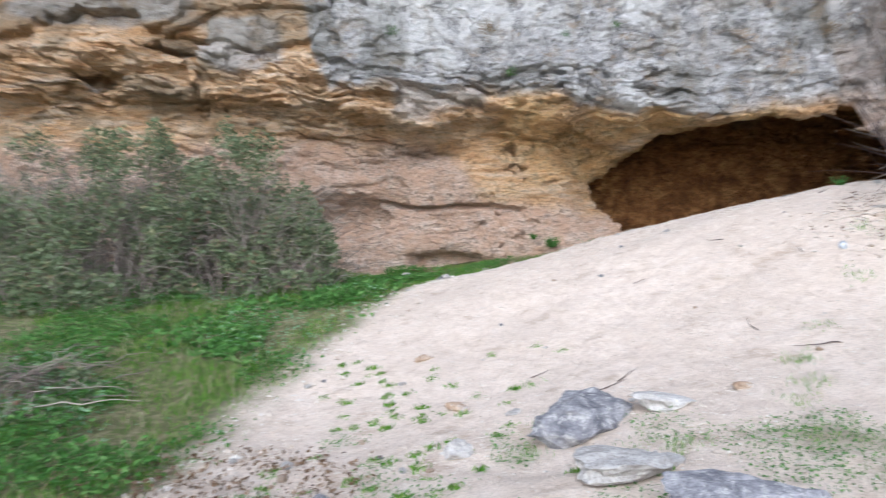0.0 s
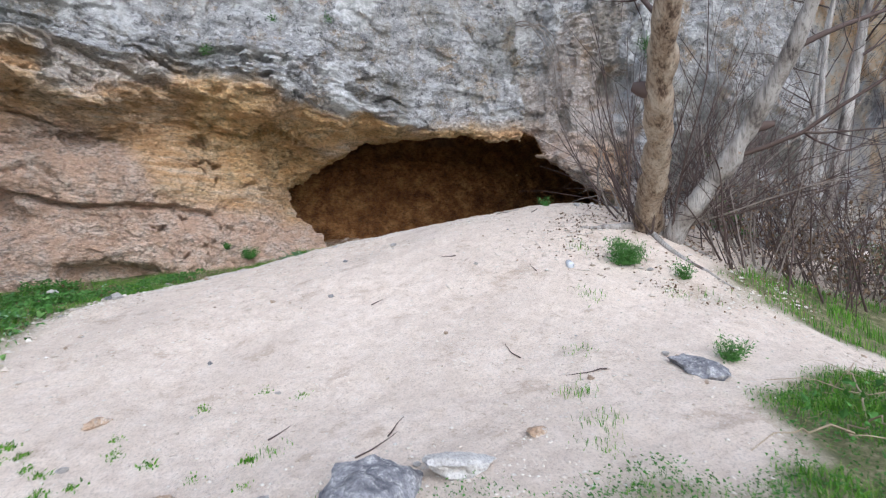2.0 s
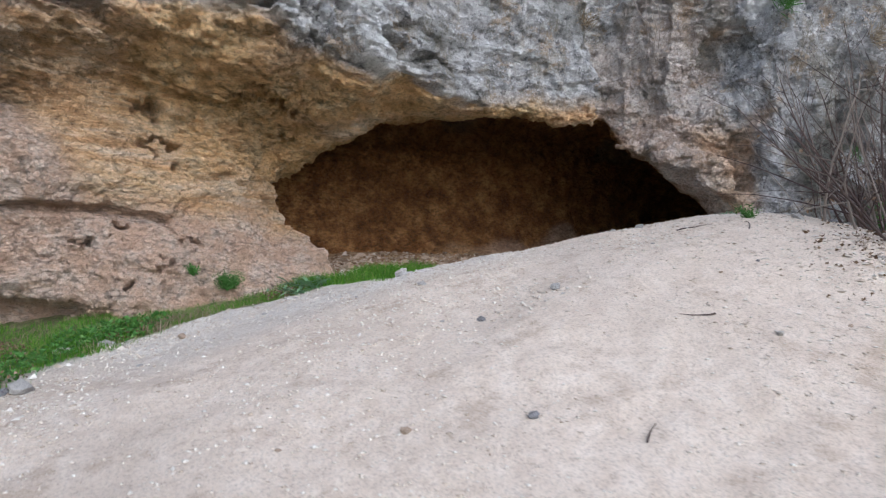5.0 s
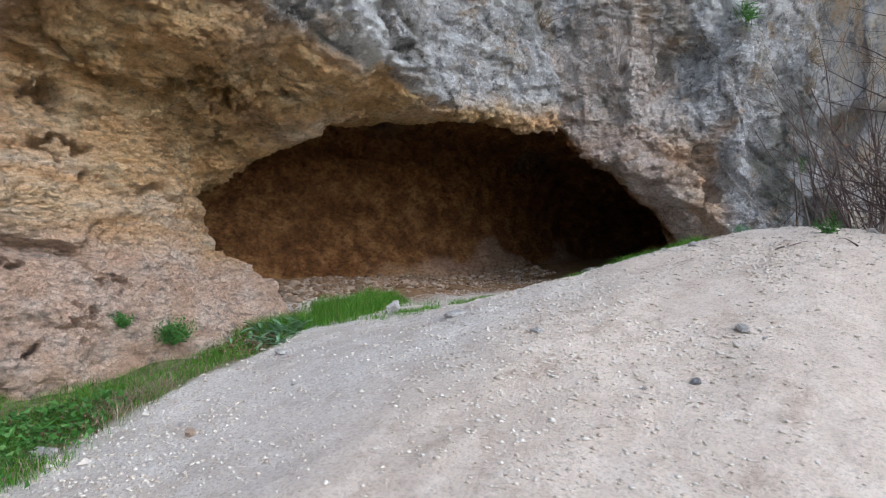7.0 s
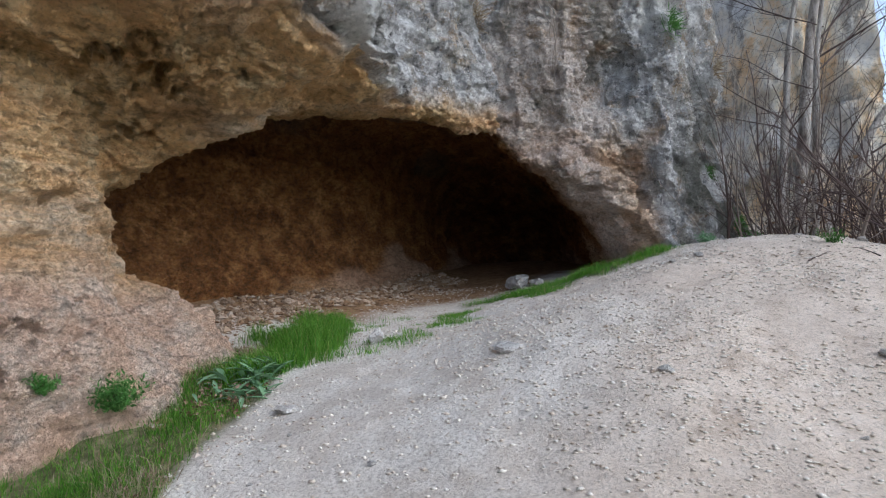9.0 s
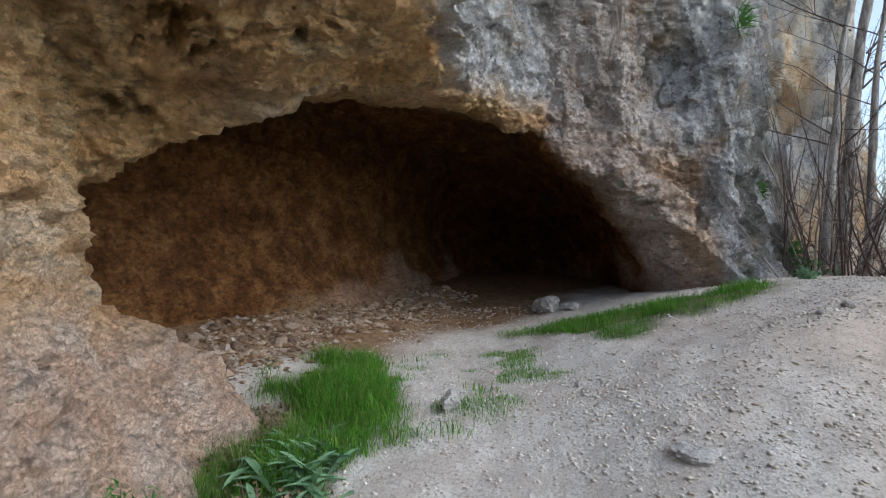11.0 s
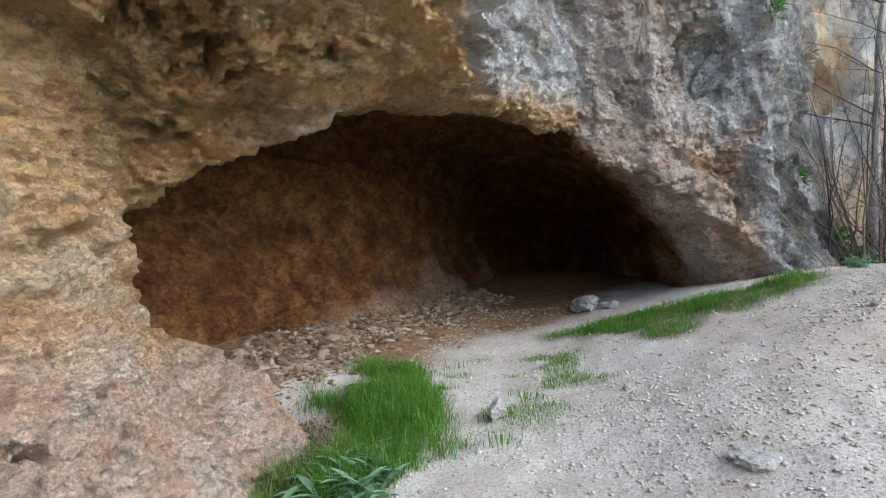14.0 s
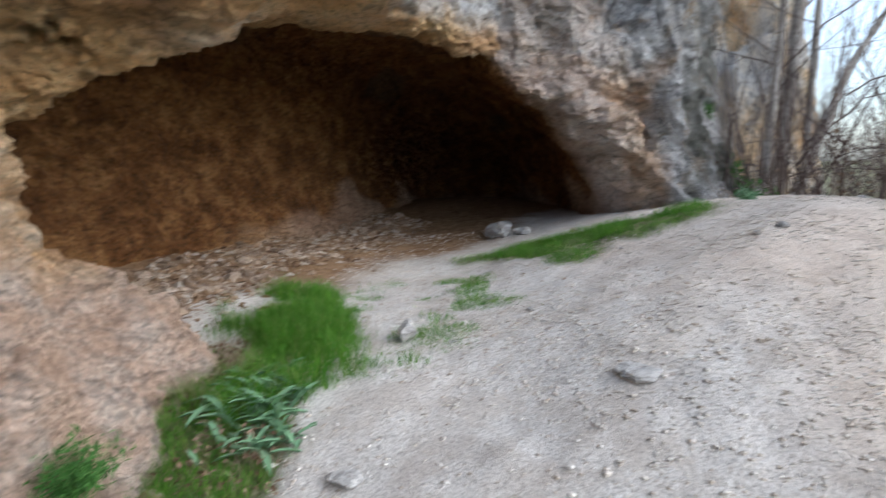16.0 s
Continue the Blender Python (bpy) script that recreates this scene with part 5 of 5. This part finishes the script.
set_stone("boulder", 0.12, 4.94, (0.10, 0.06, 0.04), 30, TAN_STONE, "small pinkish stone on the sand", turn=-20)
set_stone("boulder", -0.19, 6.2, (0.11, 0.05, 0.04), 31, TAN_STONE, "small pinkish stone on the sand", turn=30)
set_stone("boulder", 0.52, 4.6, (0.08, 0.04, 0.02), 33, PALE_STONE, "thin white flake of stone on the sand", turn=30)

STONES = [stone_mesh("stone", 40 + k, (1, 0.75 + 0.05 * (k % 4), 0.5 + 0.08 * (k % 3)), 2, 0.3) for k in range(8)]
MATS = (PALE_STONE, TAN_STONE, TAN_STONE, PALE_STONE, GREY_STONE, PALE_STONE, TAN_STONE, PALE_STONE)
for me, mt in zip(STONES, MATS):
    me.materials.append(mt)
RUBBLE = [stone_mesh("stone", 60 + k, (1, 0.75 + 0.05 * (k % 4), 0.5 + 0.08 * (k % 3)), 2, 0.3) for k in range(6)]
for k, me in enumerate(RUBBLE):
    me.materials.append((BROWN_STONE, TAN_STONE, BROWN_STONE, TAN_STONE, BROWN_STONE, BROWN_STONE)[k])


def stones(n, box, chance, sizes, label, group, kinds=STONES):
    x, y = scatter(n * 6, *box, chance)
    for px, py in list(zip(x, y))[:n]:
        s = sizes[0] + (sizes[1] - sizes[0]) * rng.uniform() ** 2.5
        ob = thing("stone", kinds[rng.integers(len(kinds))], None, label, "stone", group, place=pose(px, py, ground_z(px, py) + 0.22 * s, rng.uniform(-15, 15), rng.uniform(-15, 15), rng.uniform(0, 360)) @ Matrix.Diagonal((s, s, s, 1)))


def by_wall(x, y):
    d = (x - 3) * 0.581 + (y - 13) * 0.814
    s = (x - 3) * 0.814 - (y - 13) * 0.581
    edge = np.interp(s, (-0.2, 0.3, 2, 4.5, 6), (-0.1, 1.15, 2.4, 3.6, 4.3))
    return np.exp(-((d - edge + 0.45) / 0.5) ** 2) * (s > 0.1) * (s < 5.5)


gravel("cave_rubble", 26000, (2.6, 9.5, 11.5, 14.8), by_wall, (0.012, 0.065), RUBBLE_MIX, "brown stony debris along the cave wall")
stones(190, (2.6, 9.5, 11.5, 14.6), by_wall, (0.03, 0.095), "brown and grey rubble stone along the cave wall", "rubble in the cave mouth", RUBBLE)
def below_tree(x, y):
    return ease(1.0 - np.hypot((x - 5.4) / 1.9, (y - 6.2) / 1.6), 0, 0.6) * np.clip(0.5 + fbm(np.stack([x, y, 0 * x], 1) * 2.0, 2, 98), 0.1, 1)


gravel("tree_gravel", 9000, (3.6, 7.4, 4.4, 8.0), below_tree, (0.008, 0.04), PEBBLE, "coarse pale stones below the leaning tree")
weeds("tree_litter", 4500, (3.8, 7.4, 4.4, 8.0), below_tree, (0.015, 0.045), DEAD_LEAF, "dry brown leaf litter below the leaning tree", 0.03)
stones(62, (-0.6, 8.0, 4.0, 11.8), bare, (0.015, 0.055), "small pale stone on the gravel", "stones on the bank")
stones(28, (-2.2, 3.0, 4.5, 12.2), lambda x, y: np.exp(-((x - np.interp(y, GRAVEL_EDGE_Y, GRAVEL_EDGE_X)) / 0.25) ** 2), (0.03, 0.09), "whitish stone at the edge of the grass", "stones by the grass")
stones(20, (-2.2, 0.2, 2.9, 4.6), lambda x, y: np.exp(-((x + 1.0) / 0.7) ** 2), (0.03, 0.10), "whitish stone among dry litter", "stones by the start")


# ---- small plants ----
cliff_v = np.empty(len(bpy.data.objects["cliff_wall"].data.vertices) * 3, np.float32)
bpy.data.objects["cliff_wall"].data.vertices.foreach_get("co", cliff_v)
cliff_v = cliff_v.reshape(-1, 3)


def face_y(x, z):
    near = cliff_v[(np.abs(cliff_v[:, 0] - x) < 0.10) & (np.abs(cliff_v[:, 2] - z) < 0.10)]
    return float(near[:, 1].min()) if len(near) else 12.0


def tuft(name, x, y, n, tall, mat, label, width=0.012, category="plant", z=None, spread=0.07, lean=0.7):
    base = ground_z(x, y) if z is None else z
    px, py = rng.normal(0, spread, n), rng.normal(0, spread, n)
    zz = (height(px + x, py + y) - base) if z is None else 0 * px
    me = blade_mesh(name, px, py, rng.uniform(0.4, 1, n) * tall, rng.uniform(0.5, 1, n) * width, lean, zz)
    return thing(name, me, mat, label, category, "small tufts", "stuff", place=pose(x, y, base))


def bush(x, y, n, size, mat, label, z=None):
    base = ground_z(x, y) if z is None else z
    plant = empty("leafy_plant", label, "plant", "leafy plants", pose(x, y, base))
    rods = []
    for _ in range(16):
        a = rng.uniform(0, 6.283)
        rods.append(bent((0, 0, -0.02), (0.7 * math.cos(a), 0.7 * math.sin(a), 1), size * rng.uniform(0.6, 1.1), 0.004, 5, 0.15))
    thing("stems", rod_mesh("stems", rods, 4), WEED, parent=plant)
    p = np.array([r[0][rng.integers(1, 5)] for r in [rods[rng.integers(16)] for _ in range(n)]]) + rng.normal(0, size * 0.13, (n, 3))
    p[:, 2] = np.maximum(p[:, 2], 0.01)
    thing("leaves", leaf_mesh("leaves", p, rng.normal(0, 1, (n, 3)) + np.array((0, 0, 0.6)), rng.uniform(0.02, 0.05, n), rng.uniform(0.005, 0.014, n)), mat, parent=plant)


def rosette(x, y, n, size, label):
    base = ground_z(x, y)
    plant = empty("broad_leaved_plant", label, "plant", "leafy plants", pose(x, y, base))
    a = rng.uniform(0, 6.283, n)
    tilt = rng.uniform(0.15, 0.95, n)
    L = size * rng.uniform(0.6, 1.1, n)
    t = np.linspace(0, 1, 6)
    w = np.array((0.25, 0.7, 1.0, 0.95, 0.6, 0.03))
    for k in range(n):
        out = L[k] * t * math.cos(tilt[k])
        up = L[k] * (t * math.sin(tilt[k]) - 0.35 * t ** 2) + 0.01
        o = rng.normal(0, 0.10, 2)
        mid = np.stack([o[0] + out * math.cos(a[k]), o[1] + out * math.sin(a[k]), up], 1)
        sd = np.array((-math.sin(a[k]), math.cos(a[k]), 0)) * L[k] * 0.085
        v = np.concatenate([mid - w[:, None] * sd + (0, 0, 0.008), mid, mid + w[:, None] * sd + (0, 0, 0.008)])
        i = np.arange(5)
        f = np.concatenate([np.stack([i, i + 1, i + 7, i + 6], 1), np.stack([i + 6, i + 7, i + 13, i + 12], 1)])
        thing("leaf", mesh_of("leaf", v, f), BLUE_LEAF, parent=plant)


bush(4.55, 6.05, 2600, 0.30, WEED, "bright green feathery plant on the sandy bank")
bush(2.12, face_y(2.12, 1.54) + 0.02, 1100, 0.22, WEED, "small leafy green plant on the foot of the rock", 1.54)
bush(1.80, face_y(1.80, 1.70) + 0.02, 300, 0.12, WEED, "little green plant on the foot of the rock", 1.70)
bush(3.85, 4.3, 600, 0.2, WEED, "green weed beside the half-buried boulder")
bush(4.95, 5.65, 400, 0.2, WEED, "green weed on the stony bank")
bush(6.3, 8.75, 400, 0.14, BLUE_LEAF, "low grey-green plant on the crest of the bank")
bush(5.0, 7.9, 200, 0.14, WEED, "small green plant on the crest of the bank")
rosette(2.98, 11.95, 90, 0.26, "grey-green plant with long strap leaves at the rock's foot")
rosette(3.2, 12.08, 70, 0.24, "grey-green plant with long strap leaves at the rock's foot")
rosette(2.72, 11.85, 60, 0.2, "grey-green plant with long strap leaves at the rock's foot")
bush(3.3, 12.6, 200, 0.12, WEED, "small green plant among the rubble")

for k in range(110):
    tx, ty = rng.uniform(-1.2, 1.3), rng.uniform(3.2, 6.4)
    if tx < 0.9 - 0.5 * (ty - 3.2) or rng.uniform() < 0.2:
        tuft("grass_tuft", tx, ty, 46, rng.uniform(0.025, 0.055), GRASS, "tiny green grass tuft in the sand", 0.016, spread=0.028)
for tx, ty in ((0.71, 5.2), (0.75, 4.25), (0.85, 4.15), (1.2, 3.75), (1.35, 3.55), (2.2, 3.9), (2.4, 4.1), (2.55, 4.5), (3.0, 5.0), (2.0, 3.45), (0.5, 3.9), (4.6, 5.4), (4.35, 6.5), (3.75, 5.7), (3.2, 12.1), (3.6, 11.8), (3.5, 11.3), (4.3, 11.3), (5.0, 11.5), (5.3, 11.2), (4.7, 12.0), (3.9, 11.75)):
    tuft("grass_tuft", tx, ty, 60, rng.uniform(0.05, 0.11), GRASS, "small green grass tuft on the gravel", 0.007, spread=0.07)


for tx, ty, tn in ((3.15, 12.25, 90), (3.3, 12.1, 70), (3.0, 12.3, 60), (1.9, 11.75, 70), (1.2, 11.45, 80), (1.5, 11.6, 60), (0.6, 11.2, 60)):
    tuft("dry_tuft", tx, ty, tn, rng.uniform(0.12, 0.22), STRAW, "dry yellowed grass tuft below the rock", 0.005, spread=0.09, lean=1.3)


# ---- growth on the cliff face ----
def cliff_tuft(x, z, n, size, mat, label):
    y = face_y(x, z)
    w = rng.normal(0, 0.6, (n, 3)) + np.array((-0.3, -0.9, 0.25))
    p = rng.normal(0, 1, (n, 3)) * np.array((0.35, 0.12, 0.25)) * size
    thing("cliff_tuft", leaf_mesh("cliff_tuft", p, w, rng.uniform(0.5, 1.0, n) * size, np.full(n, 0.012), 0.1), mat, label, "plant", "tufts on the cliff", place=pose(x, y + 0.02, z))


for cx, cz, n, sz, mt, lb in ((7.95, 5.25, 160, 0.24, WEED, "green tuft hanging from the cliff face"), (0.9, 5.75, 120, 0.26, STRAW, "dry yellow-green tuft on the cliff face"), (1.3, 4.85, 60, 0.14, WEED, "small dark green tuft on the cliff face"),
                             (-1.0, 5.7, 50, 0.16, WEED, "small green tuft on the cliff face"), (2.3, 5.5, 40, 0.12, WEED, "small green tuft on the cliff face"), (3.2, 5.6, 40, 0.12, WEED, "small green tuft on the cliff face"),
                             (9.2, 4.9, 120, 0.24, STRAW, "dry yellowish tuft on the cliff face"), (9.0, 3.4, 60, 0.16, WEED, "green tuft on the cliff face"), (8.9, 2.6, 120, 0.22, WEED, "green plant at the foot of the buttress"), (6.9, 5.4, 100, 0.22, STRAW, "dry brown tuft on the cliff face")):
    cliff_tuft(cx, cz, n, sz, mt, lb)

vine = empty("hanging_roots", "thin dry roots hanging down the cliff face", "vine", "", pose(6.95, face_y(6.95, 6.2) + 0.1, 6.2))
for k, (dx, ln) in enumerate(((0, 1.95), (0.12, 1.5), (-0.1, 1.2), (0.22, 1.4))):
    drop = 10.2 - vine.location.y
    t = np.linspace(0, 1, 14)
    path = np.stack([dx + 0.28 * t ** 2, drop * np.minimum(1.5 * t, 1) ** 0.6 + 0.2 * t ** 2, -ln * t ** 1.3], 1) + rng.normal(0, 0.012, (14, 3))
    thing("root", rod_mesh("root", [(path, np.linspace(0.010, 0.004, 14))], 4), TWIG, parent=vine)


# ---- litter ----
def build_bottle():
    m, nt, b = material("clear_plastic", 0.15, 0.5)
    b.inputs["Base Color"].default_value = (0.80, 0.86, 0.93, 1)
    b.inputs["Transmission Weight"].default_value = 0.45
    prof = [(0.0, 0.0), (0.026, 0.0), (0.032, 0.008), (0.032, 0.05), (0.029, 0.06), (0.032, 0.07), (0.031, 0.12), (0.027, 0.145), (0.014, 0.175), (0.012, 0.19)]
    x, y = 3.93, 6.17
    bottle = empty("plastic_bottle", "crushed clear plastic bottle lying on the sand", "bottle", place=pose(x, y, ground_z(x, y) + 0.028, 80, 8, 150) @ Matrix.Scale(1.15, 4))
    p = np.array([(0.004 * math.sin(40 * h), 0, h) for _, h in prof])
    body = mesh_of("body", *tube(p, [r for r, _ in prof], 16))
    thing("body", body, m, parent=bottle)
    thing("cap", mesh_of("cap", *tube([(0, 0, 0.188), (0, 0, 0.1885), (0, 0, 0.204), (0, 0, 0.205)], (0.002, 0.014, 0.014, 0.002), 14)), m, "pale plastic screw cap", parent=bottle)


build_bottle()
for k, (x, y, ln, a) in enumerate(((4.6, 7.7, 0.3, 20), (1.1, 4.75, 0.35, 10), (1.35, 4.85, 0.25, 40), (2.6, 5.2, 0.28, 100), (0.75, 5.35, 0.2, 45), (3.2, 7.2, 0.2, 150), (4.4, 8.2, 0.3, -40), (2.1, 6.9, 0.15, 30), (3.6, 6.3, 0.2, 75), (2.9, 4.6, 0.3, 160))):
    path, rad = bent((0, 0, 0), (math.cos(radians(a)), math.sin(radians(a)), 0), ln, 0.006, 7, 0.12)
    for p in path:
        p[2] = ground_z(x + p[0], y + p[1]) - ground_z(x, y) + 0.008
    thing("dry_twig", rod_mesh("dry_twig", [(path, rad)], 5), DARK_TWIG, "short dry twig lying on the sand", "twig", "twigs on the ground", place=pose(x, y, ground_z(x, y)))
